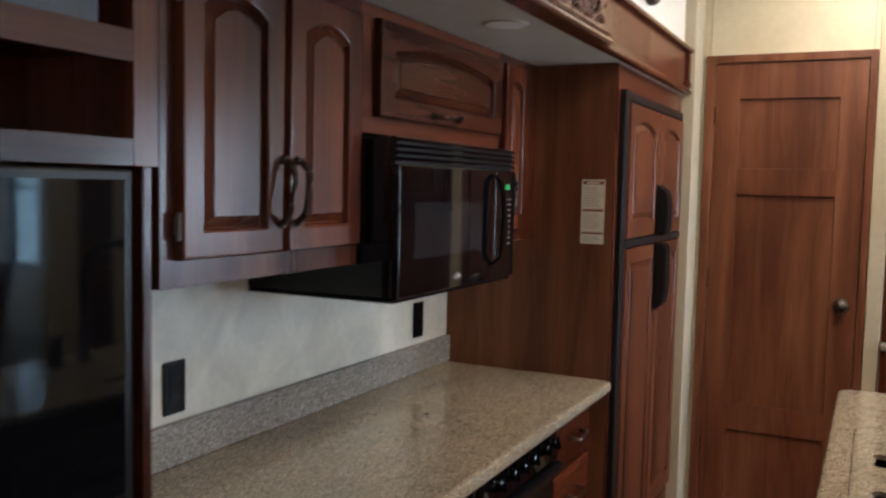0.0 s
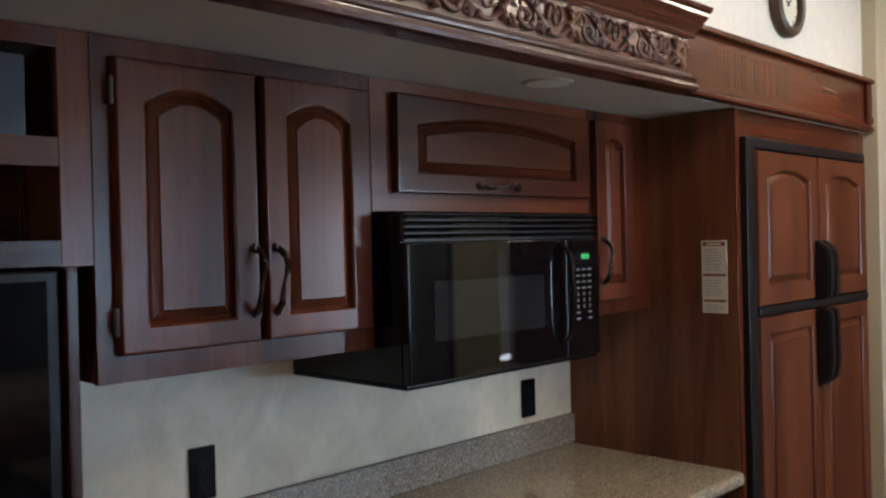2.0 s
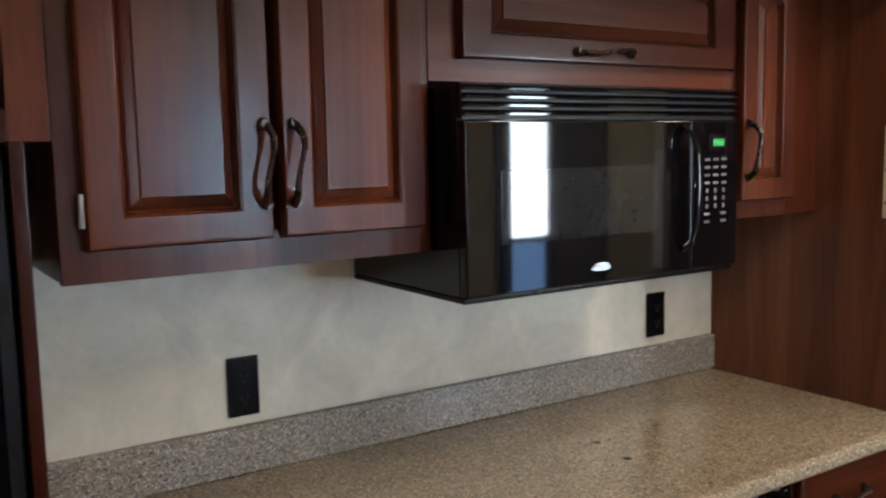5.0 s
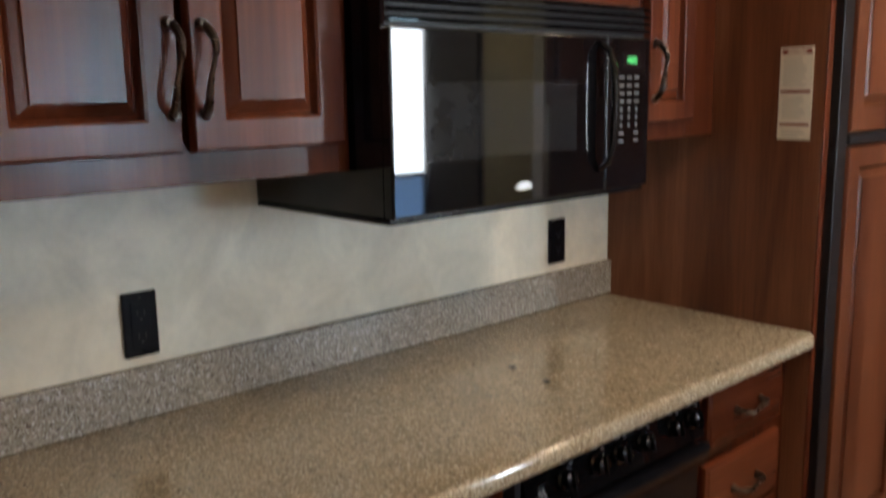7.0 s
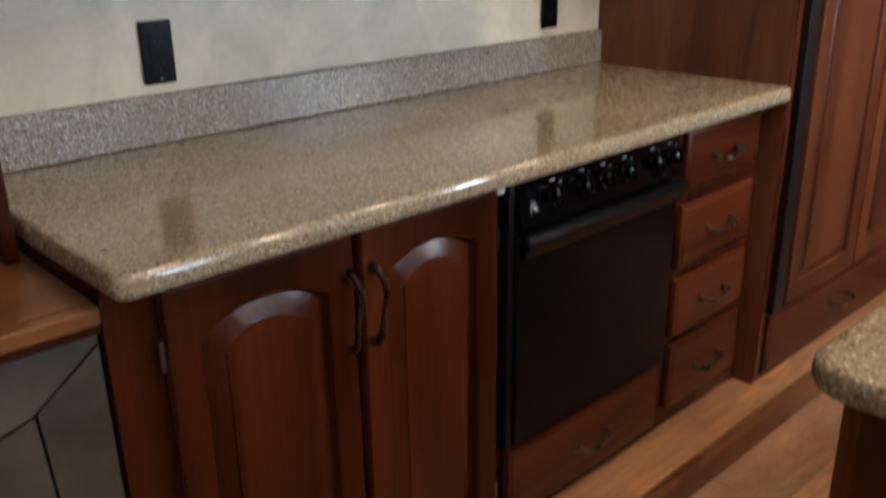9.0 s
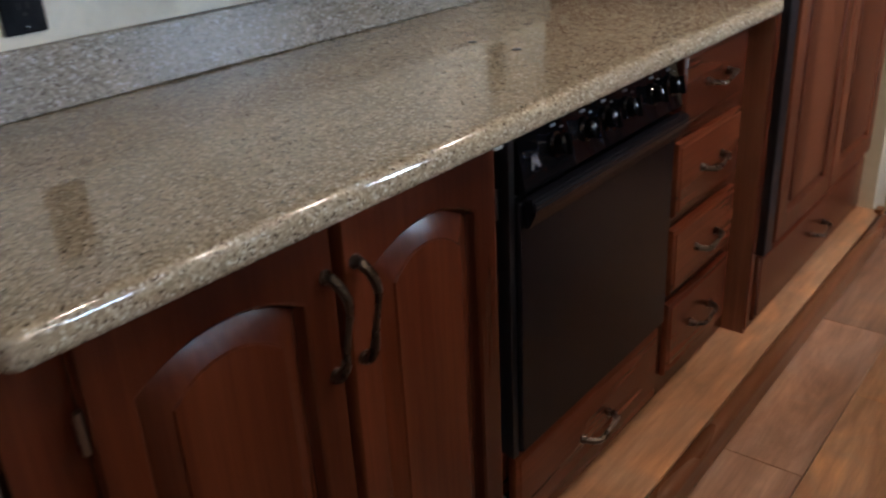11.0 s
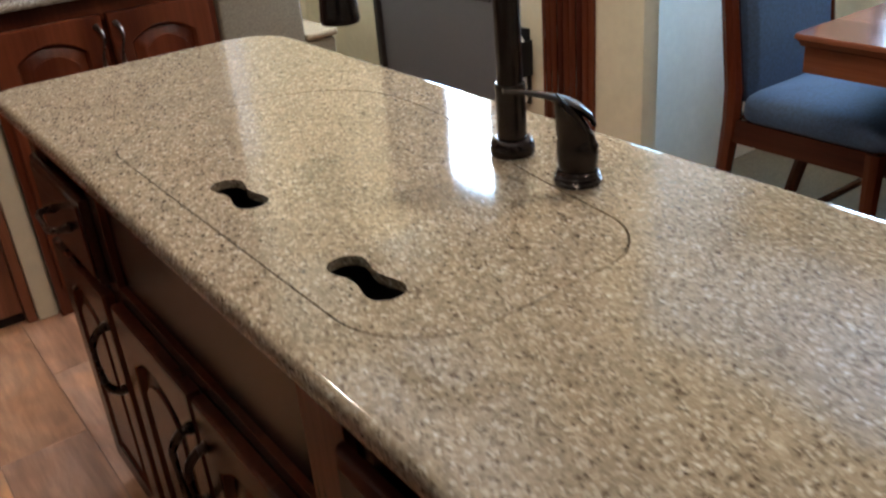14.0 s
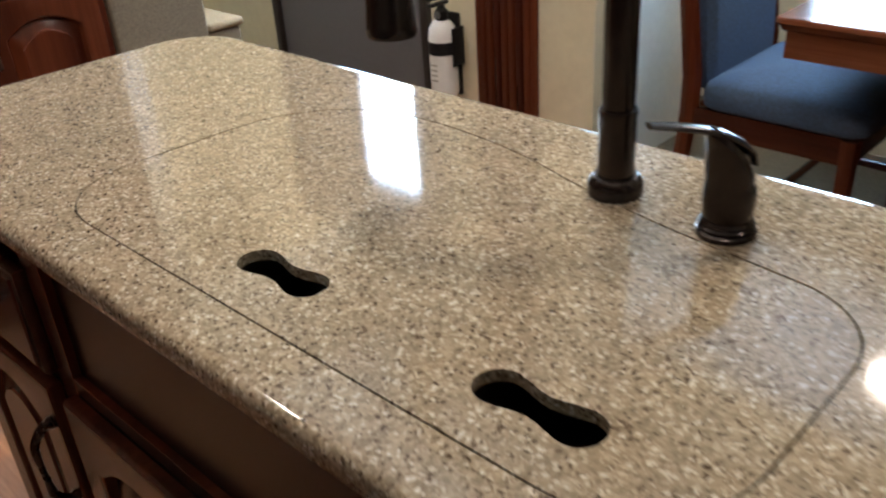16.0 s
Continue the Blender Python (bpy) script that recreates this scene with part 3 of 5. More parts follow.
def microwave():
    xf, y0, y1, z0, z1 = -0.885, 1.587, 2.236, 1.204, 1.550
    m = thing("microwave", (-1.08, 1.91, z0), "glossy black over-the-range microwave hung under a cabinet", "microwave")
    body = join(box(X_BACK + 0.004, xf - 0.022, y0 + 0.002, y1 - 0.002, z0 + 0.004, z1 - 0.004, 0.003))
    part("body", body, M_BLACK, m)
    part("hood_bottom", box(X_BACK + 0.006, xf - 0.010, y0 + 0.001, y1 - 0.001, z0 - 0.006, z0 + 0.0035, 0.002), M_ENAMEL, m)
    # vent louvres across the top
    part("vent_back", box(xf - 0.0215, xf - 0.012, y0 + 0.004, y1 - 0.004, 1.492, z1 - 0.002), M_BLACKM, m)
    for i in range(4):
        z = 1.497 + i * 0.0132
        lv = prism([(xf - 0.0115, z), (xf + 0.001, z + 0.001), (xf + 0.001, z + 0.0045), (xf - 0.006, z + 0.0095), (xf - 0.0115, z + 0.0095)], "y", y0 + 0.002, y1 - 0.002)
        part("vent_louvre", lv, M_BLACK, m)
    ysp = 2.098
    door = part("door", box(xf - 0.021, xf + 0.002, y0, ysp - 0.001, z0 + 0.004, 1.4905, 0.004, 3), M_BLACK, m)
    part("window", box(xf + 0.0022, xf + 0.0036, 1.655, 2.012, 1.290, 1.410, 0.0006, 1), M_MWGLASS, door, "dark grey window glass")
    part("badge", prism([(1.872 + 0.021 * math.cos(a) * (1 - 0.15 * math.sin(3 * a)), 1.236 + 0.0075 * math.sin(a)) for a in [i * math.pi / 10 for i in range(20)]], "x", xf + 0.0022, xf + 0.0036), M_STEEL, door, "bright oval badge")
    hp = [(xf + 0.004, 2.075, 1.478), (xf + 0.022, 2.081, 1.462), (xf + 0.028, 2.088, 1.43), (xf + 0.030, 2.090, 1.37), (xf + 0.028, 2.088, 1.30), (xf + 0.022, 2.083, 1.265), (xf + 0.004, 2.077, 1.248)]
    part("handle", tube(hp, [0.006, 0.008, 0.0088, 0.009, 0.0088, 0.008, 0.006], 10, 0.8), M_BLACK, door)
    panel = part("control_panel", box(xf - 0.021, xf + 0.001, ysp + 0.001, y1, z0 + 0.004, 1.4905, 0.005, 3), M_BLACK, m)
    disp = part("display", box(xf + 0.0012, xf + 0.0022, 2.148, 2.202, 1.434, 1.462), M_GLASSB, panel)
    for i in range(3):
        y, e = 2.1625 + i * 0.0105, 0.0008
        strokes = [box(xf + 0.0023, xf + 0.0026, y, y + 0.0062, z - e, z + e) for z in (1.4425, 1.4480, 1.4535)]
        strokes += [box(xf + 0.0023, xf + 0.0026, yy - e, yy + e, 1.4436, 1.4524) for yy in (y, y + 0.0062)]
        part("display_digit", join(*strokes), M_LED, disp)
    for r in range(9):
        for k in range(3):
            if r in (4, 5, 6):
                w, h = 0.004, 0.007
            else:
                w, h = 0.0105, 0.0042
            if r in (7, 8) and k == 1:
                continue
            y, z = 2.146 + k * 0.0235, 1.416 - r * 0.0148
            part("key", box(xf + 0.0012, xf + 0.0018, y - w * 0.72, y + w * 0.72, z - h * 0.6, z + h * 0.6), M_KEY, panel)


microwave()


def counter_outline(x0, x1, y0, y1, radii, n=8):
    """A rectangle with its four corners rounded: radii at (x0,y0), (x1,y0), (x1,y1), (x0,y1)."""
    pts = []
    for (cx, cy, sx, sy, a0), r in zip(((x0, y0, 1, 1, 180), (x1, y0, -1, 1, 270), (x1, y1, -1, -1, 0), (x0, y1, 1, -1, 90)), radii):
        if r <= 0:
            pts.append((cx, cy))
            continue
        for i in range(n + 1):
            a = radians(a0 + 90 * i / n)
            pts.append((cx + sx * r + r * math.cos(a), cy + sy * r + r * math.sin(a)))
    return pts


def inset_of(pts, d):
    out = []
    n = len(pts)
    for i in range(n):
        p, a, b = Vector(pts[i]), Vector(pts[i - 1]), Vector(pts[(i + 1) % n])
        e1, e2 = (p - a).normalized(), (b - p).normalized()
        n1, n2 = Vector((-e1.y, e1.x)), Vector((-e2.y, e2.x))
        k = (n1 + n2)
        k = k / max(0.3, k.dot(n1))
        out.append((p.x + k.x * d, p.y + k.y * d))
    return out


def fill_loops(bm, loops, z):
    edges = []
    for lp in loops:
        vs = [bm.verts.new((x, y, z)) for x, y in lp]
        edges += [bm.edges.new((vs[i], vs[(i + 1) % len(vs)])) for i in range(len(vs))]
    bmesh.ops.triangle_fill(bm, use_beauty=True, edges=edges)


def edge_rim(outl, z0, z1, r):
    """A bullnose round an outline."""
    h, mid = (z1 - z0) / 2, (z0 + z1) / 2
    loops = []
    for i in range(11):
        a = math.pi / 2 - math.pi * i / 10
        off = r * (1 - abs(math.cos(a)) ** 0.75)
        z = mid + h * math.copysign(abs(math.sin(a)) ** 0.8, math.sin(a))
        loops.append([(x, y, z) for x, y in inset_of(outl, off)])
    return rings(loops, False, False)


def kitchen_counter():
    top, thick = 0.860, 0.036
    ol = counter_outline(X_BACK + 0.002, -0.700, 0.992, 2.637, (0, 0.022, 0.03, 0))
    c = thing("countertop", (-1.0, 1.8, top - thick), "speckled tan solid-surface countertop with a rounded edge", "countertop")
    bm = bmesh.new()
    inner = inset_of(ol, 0.015)
    fill_loops(bm, [inner], top)
    fill_loops(bm, [inner], top - thick)
    bmesh.ops.recalc_face_normals(bm, faces=bm.faces[:])
    part("slab", join(bm, edge_rim(ol, top - thick, top, 0.015)), M_GRAN, c)
    part("backsplash", box(X_BACK + 0.001, X_BACK + 0.019, 0.994, 2.636, top + 0.0005, 0.950, 0.004, 3), M_GRANG, c, "greyer upstand along the wall")
    for x, y in ((-1.012, 1.982), (-0.910, 1.965)):
        p = thing("countertop_plug", (x, y, top), "small dark plug set in the countertop", "plug", "countertop plugs")
        part("cap", lathe([(0.008, 0.0), (0.0078, 0.0012), (0.004, 0.002), (0, 0.0022)], 14, Matrix.Translation((x, y, top + 0.0002))), M_BLACKM, p)
    return c


kitchen_counter()

XB = -0.775
EB = face_frame("east", XB)


def base_doors():
    c = thing("base_cabinet", (XB, 1.37, 0.07), "cherry base cabinet with two arched raised-panel doors", "cabinet")
    part("carcass", box(X_BACK + 0.001, XB - 0.018, 1.0, 1.700, 0.070, 0.8235), M_WOOD_Z, c)
    ff = join(box(XB - 0.018, XB, 1.000, 1.072, 0.070, 0.8235, 0.0015), box(XB - 0.018, XB, 1.676, 1.706, 0.070, 0.8235, 0.0015),
              box(XB - 0.018, XB - 0.0005, 1.071, 1.677, 0.070, 0.118, 0.0015), box(XB - 0.018, XB - 0.0005, 1.071, 1.677, 0.79, 0.8235, 0.0015))
    part("face_frame", ff, M_WOOD_Z, c)
    a = panel_door(EB, 1.068, 1.373, 0.105, 0.804, c, 0.048, 0.052, 0.05, 0.030, raise_by=0.034)
    b = panel_door(EB, 1.387, 1.682, 0.105, 0.804, c, 0.048, 0.052, 0.05, 0.030, raise_by=0.034)
    pull(EB @ Matrix.Translation((0, 0, 0.02)), 1.357, 0.683, a, 0.125)
    pull(EB @ Matrix.Translation((0, 0, 0.02)), 1.404, 0.683, b, 0.125)
    for v in (0.19, 0.715):
        hinge(EB, 1.0635, v, a)
        hinge(EB, 1.6865, v, b)


def drawer_front(m, u0, u1, v0, v1, parent, t=0.018, plen=0.10):
    def lv(d, w):
        return [(u0 + d, v0 + d, w), (u1 - d, v0 + d, w), (u1 - d, v1 - d, w), (u0 + d, v1 - d, w)]
    d = part("drawer_front", moved(rings([lv(0, 0.001), lv(0, t - 0.009), lv(0.003, t - 0.0045), lv(0.009, t - 0.003), lv(0.012, t)]), m), M_WOOD_Y, parent)
    pull(m @ Matrix.Translation((0, 0, t)), (u0 + u1) / 2, (v0 + v1) / 2, d, plen, False)
    return d


def drawer_stack():
    c = thing("drawer_unit", (XB, 2.44, 0.07), "cherry drawer unit with four drawers", "drawers")
    part("carcass", box(X_BACK + 0.001, XB - 0.018, 2.262, 2.636, 0.070, 0.8235), M_WOOD_Z, c)
    ff = join(box(XB - 0.018, XB, 2.255, 2.292, 0.070, 0.8235, 0.0015), box(XB - 0.018, XB, 2.59, 2.637, 0.070, 0.8235, 0.0015),
              *[box(XB - 0.018, XB - 0.0005, 2.291, 2.591, z0, z1) for z0, z1 in ((0.07, 0.125), (0.285, 0.318), (0.45, 0.485), (0.625, 0.663), (0.795, 0.8235))])
    part("face_frame", ff, M_WOOD_Z, c)
    for z0, z1 in ((0.660, 0.803), (0.482, 0.633), (0.310, 0.454), (0.118, 0.288)):
        drawer_front(EB, 2.285, 2.598, z0, z1, c)


def cover_clip():
    k = thing("cover_clip", (-0.770, 1.692, 0.78), "small white plastic clip under the countertop edge", "clip")
    part("body", box(-0.7745, -0.757, 1.684, 1.704, 0.792, 0.822, 0.003), M_EXT, k)


cover_clip()


def oven():
    xf, y0, y1 = -0.752, 1.712, 2.250
    o = thing("oven", (XB, 1.98, 0.27), "black gas range built under the countertop", "oven")
    part("body", box(X_BACK + 0.02, xf - 0.018, y0 + 0.004, y1 - 0.004, 0.272, 0.8225), M_BLACKM, o)
    pan = prism([(xf - 0.0175, 0.715), (xf + 0.004, 0.715), (xf + 0.010, 0.722), (xf - 0.008, 0.806), (xf - 0.0175, 0.810)], "y", y0 + 0.02, y1 - 0.006)
    cp = part("control_panel", pan, M_BLACK, o)
    tilt = 12
    for y in (1.825, 1.910, 1.975, 2.045, 2.140, 2.205):
        mk = pose(xf + 0.0015, y, 0.765, 0, 90 - tilt, 0)
        k = part("knob", lathe([(0.019, 0), (0.019, 0.004), (0.0155, 0.007), (0.0145, 0.020), (0.011, 0.0225), (0, 0.023)], 16, mk), M_BLACK, cp)
        part("pointer", moved(box(-0.016, 0.016, -0.0028, 0.0028, 0.019, 0.028, 0.001, 1), mk), M_BLACK, k)
        part("dial_mark", moved(join(box(-0.030, -0.026, -0.007, 0.007, 0.0006, 0.0012), box(-0.022, -0.020, 0.018, 0.026, 0.0006, 0.0012)), mk), M_KEY, cp)
    part("badge", moved(prism([(0.012, -0.015), (-0.010, -0.008), (0.002, -0.003), (-0.010, 0.001), (0.012, 0.009), (0.012, 0.003), (0.0, -0.001), (0.009, -0.004), (0.0, -0.007), (0.012, -0.010)], "z", 0.0005, 0.0015), pose(xf + 0.0015, 1.772, 0.757, 0, 90 - tilt, 0)), M_STEEL, cp, "small bright badge")
    door = part("door", box(xf - 0.0175, xf + 0.004, y0 + 0.014, y1 - 0.012, 0.276, 0.706, 0.005, 3), M_ENAMEL, o)
    hb = prism([(xf + 0.0045, 0.664), (xf + 0.010, 0.662), (xf + 0.022, 0.684), (xf + 0.026, 0.698), (xf + 0.022, 0.709), (xf + 0.0045, 0.712)], "y", y0 + 0.022, y1 - 0.004)
    bmesh.ops.bevel(hb, geom=hb.edges[:], offset=0.003, segments=2, affect="EDGES")
    part("handle", hb, M_ENAMEL, door)
    part("side_trim", box(xf - 0.0178, xf - 0.004, y0, y0 + 0.0135, 0.272, 0.822), M_BLACKM, o)
    part("screw_cap", lathe([(0.004, 0), (0.004, 0.003), (0, 0.004)], 10, pose(xf - 0.003, y1 - 0.02, 0.815, 0, 90, 0)), M_STEEL, o)
    d = thing("drawer_unit", (XB, 1.98, 0.07), "cherry drawer under the black range", "drawers")
    part("carcass", box(X_BACK + 0.02, XB - 0.018, 1.7065, 2.2545, 0.070, 0.2705), M_WOOD_Y, d)
    part("face_frame", join(box(XB - 0.0175, XB - 0.0005, 1.7065, 2.2545, 0.070, 0.100), box(XB - 0.0175, XB - 0.0005, 1.7065, 2.2545, 0.255, 0.2705)), M_WOOD_Y, d)
    drawer_front(EB, 1.722, 2.240, 0.092, 0.262, d)


base_doors()
drawer_stack()
oven()


def fridge_unit():
    XF = -0.722
    c = thing("fridge_surround", (XF, 3.1, 0.06), "cherry laminate enclosure round the refrigerator", "cabinet")
    part("side_panel", box(X_BACK + 0.001, XF, 2.6385, 2.664, 0.0625, 1.831, 0.0015), M_LAM, c)
    part("side_panel", box(X_BACK + 0.001, XF, 3.562, 3.600, 0.0625, 1.831, 0.0015), M_LAM, c)
    part("top_rail", box(XF - 0.018, XF - 0.0008, 2.6645, 3.5615, 1.757, 1.831), M_WOOD_Y, c)
    part("front_edge", box(XF, XF + 0.004, 2.6387, 2.6635, 0.075, 1.830, 0.001), M_WOOD_Z, c)
    part("bottom_rail", box(XF - 0.02, XF - 0.002, 2.6645, 3.5615, 0.0625, 0.085), M_WOOD_Y, c)
    EF = face_frame("east", XF - 0.004)
    drawer_front(EF, 2.672, 3.555, 0.086, 0.256, c)

    f = thing("refrigerator", (-1.0, 3.1, 0.262), "four-door black refrigerator with cherry wood panels", "refrigerator")
    part("body", box(-1.24, -0.742, 2.672, 3.556, 0.262, 1.752), M_BLACKM, f)
    part("front_frame", join(box(-0.742, -0.700, 2.6655, 2.716, 0.262, 1.756, 0.005), box(-0.742, -0.704, 3.545, 3.5605, 0.262, 1.756, 0.004), box(-0.742, -0.703, 2.715, 3.546, 1.727, 1.7555, 0.004),
                             box(-0.742, -0.712, 2.715, 3.546, 0.262, 0.272)), M_BLACKM, f)
    EF2 = face_frame("east", -0.715)
    EDGE = 0.012
    for z0, z1, arch in ((1.292, 1.722, 0.026), (0.276, 1.262, 0.0)):
        for y0, y1 in ((2.724, 3.132), (3.142, 3.542)):
            part("door_core", box(-0.7415, -0.7152, y0 - 0.004, y1 + 0.004, z0 - 0.008, z1 + 0.004), M_BLACKM, f)
            panel_door(EF2, y0, y1, z0, z1, f, 0.058, 0.052, 0.058, arch, 0.019, 0.022, "door_panel", (M_FRIDGE, M_FRIDGE), "cherry wood door panel")
    part("door_divider", box(-0.7148, -0.694, 2.7165, 3.544, 1.264, 1.290, 0.006), M_BLACKM, f)
    for y0, y1 in ((3.098, 3.132), (3.142, 3.176)):
        up = prism([(-0.694, 1.291), (-0.662, 1.291), (-0.652, 1.305), (-0.650, 1.40), (-0.656, 1.445), (-0.694, 1.472)], "y", y0, y1)
        dn = prism([(-0.694, 1.263), (-0.662, 1.263), (-0.652, 1.250), (-0.650, 1.10), (-0.658, 1.050), (-0.694, 1.020)], "y", y0, y1)
        for bm in (up, dn):
            bmesh.ops.bevel(bm, geom=bm.edges[:], offset=0.005, segments=2, affect="EDGES")
            part("handle", bm, M_BLACKM, f, "black moulded handle")


fridge_unit()


# the carved valance over the counter and the plain frieze over the refrigerator
def scroll(cy, cz, r, turn, flip, xf):
    path, rad = [], []
    for i in range(30):
        s = i / 29
        a = turn + flip * s * 4.2 * math.pi / 1.6
        q = r * (1 - 0.80 * s)
        path.append((xf + 0.004 + 0.003 * math.sin(s * 9), cy + q * math.cos(a), cz + q * math.sin(a)))
        rad.append(0.0052 * (1 - 0.3 * s) + (0.0030 if i > 26 else 0))
    return tube(path, rad, 7, 0.6, (1, 0, 0))


def leaf(cy, cz, length, ang, xf, w=0.010):
    path = [(xf + 0.002 + 0.007 * math.sin(math.pi * i / 8), cy + length * i / 8 * math.cos(ang + 0.35 * i / 8), cz + length * i / 8 * math.sin(ang + 0.35 * i / 8)) for i in range(9)]
    return tube(path, [0.001 + w * math.sin(math.pi * (0.08 + 0.86 * i / 8)) ** 1.3 for i in range(9)], 6, 0.55, (1, 0, 0))


def valance():
    YE = 2.325
    v = thing("valance", (-0.69, 1.2, 1.835), "dark cherry valance with carved scrollwork and crown moulding", "valance")
    xb = -0.680
    part("board", box(-0.712, xb, -0.98, YE, 1.838, 2.0), M_WOOD_GLOSS, v)
    low = [(-0.7118, 1.8315), (-0.668, 1.8315), (-0.660, 1.836), (-0.657, 1.843), (-0.659, 1.850), (-0.666, 1.852), (-0.666, 1.855), (-0.661, 1.858), (-0.660, 1.863), (-0.664, 1.868), (-0.672, 1.870), (-0.674, 1.876), (xb - 0.002, 1.878)]
    part("lower_moulding", prism(low, "y", -0.98, YE + 0.010), M_WOOD_GLOSS, v)
    up = [(xb - 0.004, 1.962), (-0.673, 1.963), (-0.669, 1.968), (-0.671, 1.973), (-0.664, 1.977), (-0.656, 1.983), (-0.648, 1.993), (-0.637, 2.002), (-0.632, 2.005), (-0.632, 2.013), (-0.624, 2.017), (-0.622, 2.026), (-0.7118, 2.026)]
    part("crown", prism(up, "y", -0.98, YE + 0.024), M_WOOD_GLOSS, v)
    step = 0.205
    y, k = YE - 0.110, 0
    while y > -0.1:
        h = step / 2
        # one wave of the vine, a curl in each bend and small leaves filling the band
        wave = [(xb + 0.0035, y - h + step * i / 24, 1.920 + 0.031 * math.cos(2 * math.pi * i / 24)) for i in range(25)]
        bms = [tube(wave, [0.0046 + 0.0016 * math.sin(math.pi * i / 12) ** 2 for i in range(25)], 7, 0.75, (1, 0, 0)),
               scroll(y + 0.004, 1.927, 0.0275, radians(200), -1, xb), scroll(y - h + 0.012, 1.913, 0.0265, radians(20), -1, xb),
               scroll(y + 0.058, 1.944, 0.013, radians(120), 1, xb), scroll(y - 0.050, 1.897, 0.012, radians(-60), 1, xb)]
        for (dy, dz, ln, an) in ((-0.094, 0.036, 0.030, -25), (-0.070, 0.010, 0.026, 60), (-0.050, 0.034, 0.030, -10), (-0.034, -0.036, 0.026, 20), (-0.020, 0.036, 0.026, -50), (0.034, 0.034, 0.028, -20),
                                 (0.040, -0.030, 0.028, 35), (0.034, 0.004, 0.024, -60), (0.070, -0.010, 0.026, -100), (0.066, -0.036, 0.024, 10), (0.088, 0.030, 0.022, -80), (-0.086, -0.036, 0.024, 30)):
            bms.append(leaf(y + dy, 1.920 + dz * 0.92, ln, radians(an), xb, 0.0062))
        part("carved_scroll", join(*bms), M_CARVE, v)
        y -= step
        k += 1
    f = thing("frieze", (-0.70, 3.0, 1.835), "cherry frieze board with shallow flutes over the refrigerator", "frieze")
    part("board", box(-0.7118, -0.702, YE + 0.012, 3.655, 1.8325, 1.994), M_WOOD_Y, f)
    part("cap", box(-0.7118, -0.680, YE + 0.026, 3.664, 1.994, 2.010, 0.004), M_WOOD_Y, f)
    part("base_moulding", join(box(-0.7018, -0.684, YE + 0.012, 3.660, 1.8325, 1.848, 0.004), box(-0.7018, -0.692, YE + 0.012, 3.658, 1.848, 1.856, 0.003)), M_WOOD_Y, f)
    part("rosette_block", box(-0.702, -0.690, 3.565, 3.652, 1.884, 1.994, 0.003), M_WOOD_Z, f)
    part("rosette_foot", box(-0.702, -0.686, 3.560, 3.658, 1.8565, 1.883, 0.004), M_WOOD_Y, f)
    for i in range(24):
        yy = 2.50 + i * 0.0193
        part("flute", tube([(-0.7043, yy, 1.875), (-0.7043, yy, 1.972)], 0.0034, 6, up=(1, 0, 0)), M_WOOD_Z, f)


valance()


def soffit_light():
    l = thing("soffit_light", (-0.805, 1.945, 1.83), "round white puck light on the soffit, switched off", "light")
    part("rim", lathe([(0.055, 0), (0.0555, -0.002), (0.054, -0.0035), (0.051, -0.004), (0.05, -0.0035), (0.05, -0.001)], 28, Matrix.Translation((-0.805, 1.945, 1.8318))), M_TRIMC, l)
    part("lens", lathe([(0.049, -0.002), (0.049, -0.004), (0.03, -0.006), (0, -0.007)], 24, Matrix.Translation((-0.805, 1.945, 1.8318))), M_LENSOFF, l)


soffit_light()


def puck(x, y, z):
    l = thing("ceiling_light", (x, y, z), "round lit puck light out of view in the ceiling", "light", "ceiling lights")
    part("rim", lathe([(0.078, 0), (0.080, -0.006), (0.074, -0.014), (0.062, -0.016), (0.06, -0.010), (0.06, -0.001)], 28, Matrix.Translation((x, y, z))), M_EXT, l)
    part("lens", lathe([(0.059, -0.002), (0.059, -0.010), (0.03, -0.014), (0, -0.015)], 24, Matrix.Translation((x, y, z))), M_LENS, l)


for px, py, watts in PUCKS:
    puck(px, py, CEIL)
puck(1.77, 2.03, DIN_Z)


def clock():
    cx, cy, cz = X_W, 2.962, 2.160
    m = pose(cx, cy, cz, 0, 90, 0)
    c = thing("wall_clock", (cx, cy, cz), "round wall clock with a dark wooden rim and cream dial", "clock")
    part("rim", lathe([(0.088, 0.0), (0.096, 0.004), (0.098, 0.016), (0.092, 0.030), (0.082, 0.036), (0.072, 0.032), (0.066, 0.022), (0.066, 0.006)], 40, m), M_CLOCKW, c)
    part("dial", lathe([(0.0655, 0.004), (0.0655, 0.016), (0, 0.017)], 32, m), M_FACE, c)
    for ln, a, w in ((0.034, 52, 0.003), (0.05, 310, 0.002)):
        part("pointer", moved(box(-ln, 0.008, -w, w, 0.0175, 0.019), m @ pose(0, 0, 0, 0, 0, a)), M_DARK, c)
    for i in range(12):
        part("hour_mark", moved(box(-0.061, -0.053, -0.0014, 0.0014, 0.0170, 0.0178), m @ pose(0, 0, 0, 0, 0, i * 30)), M_DARK, c)


clock()


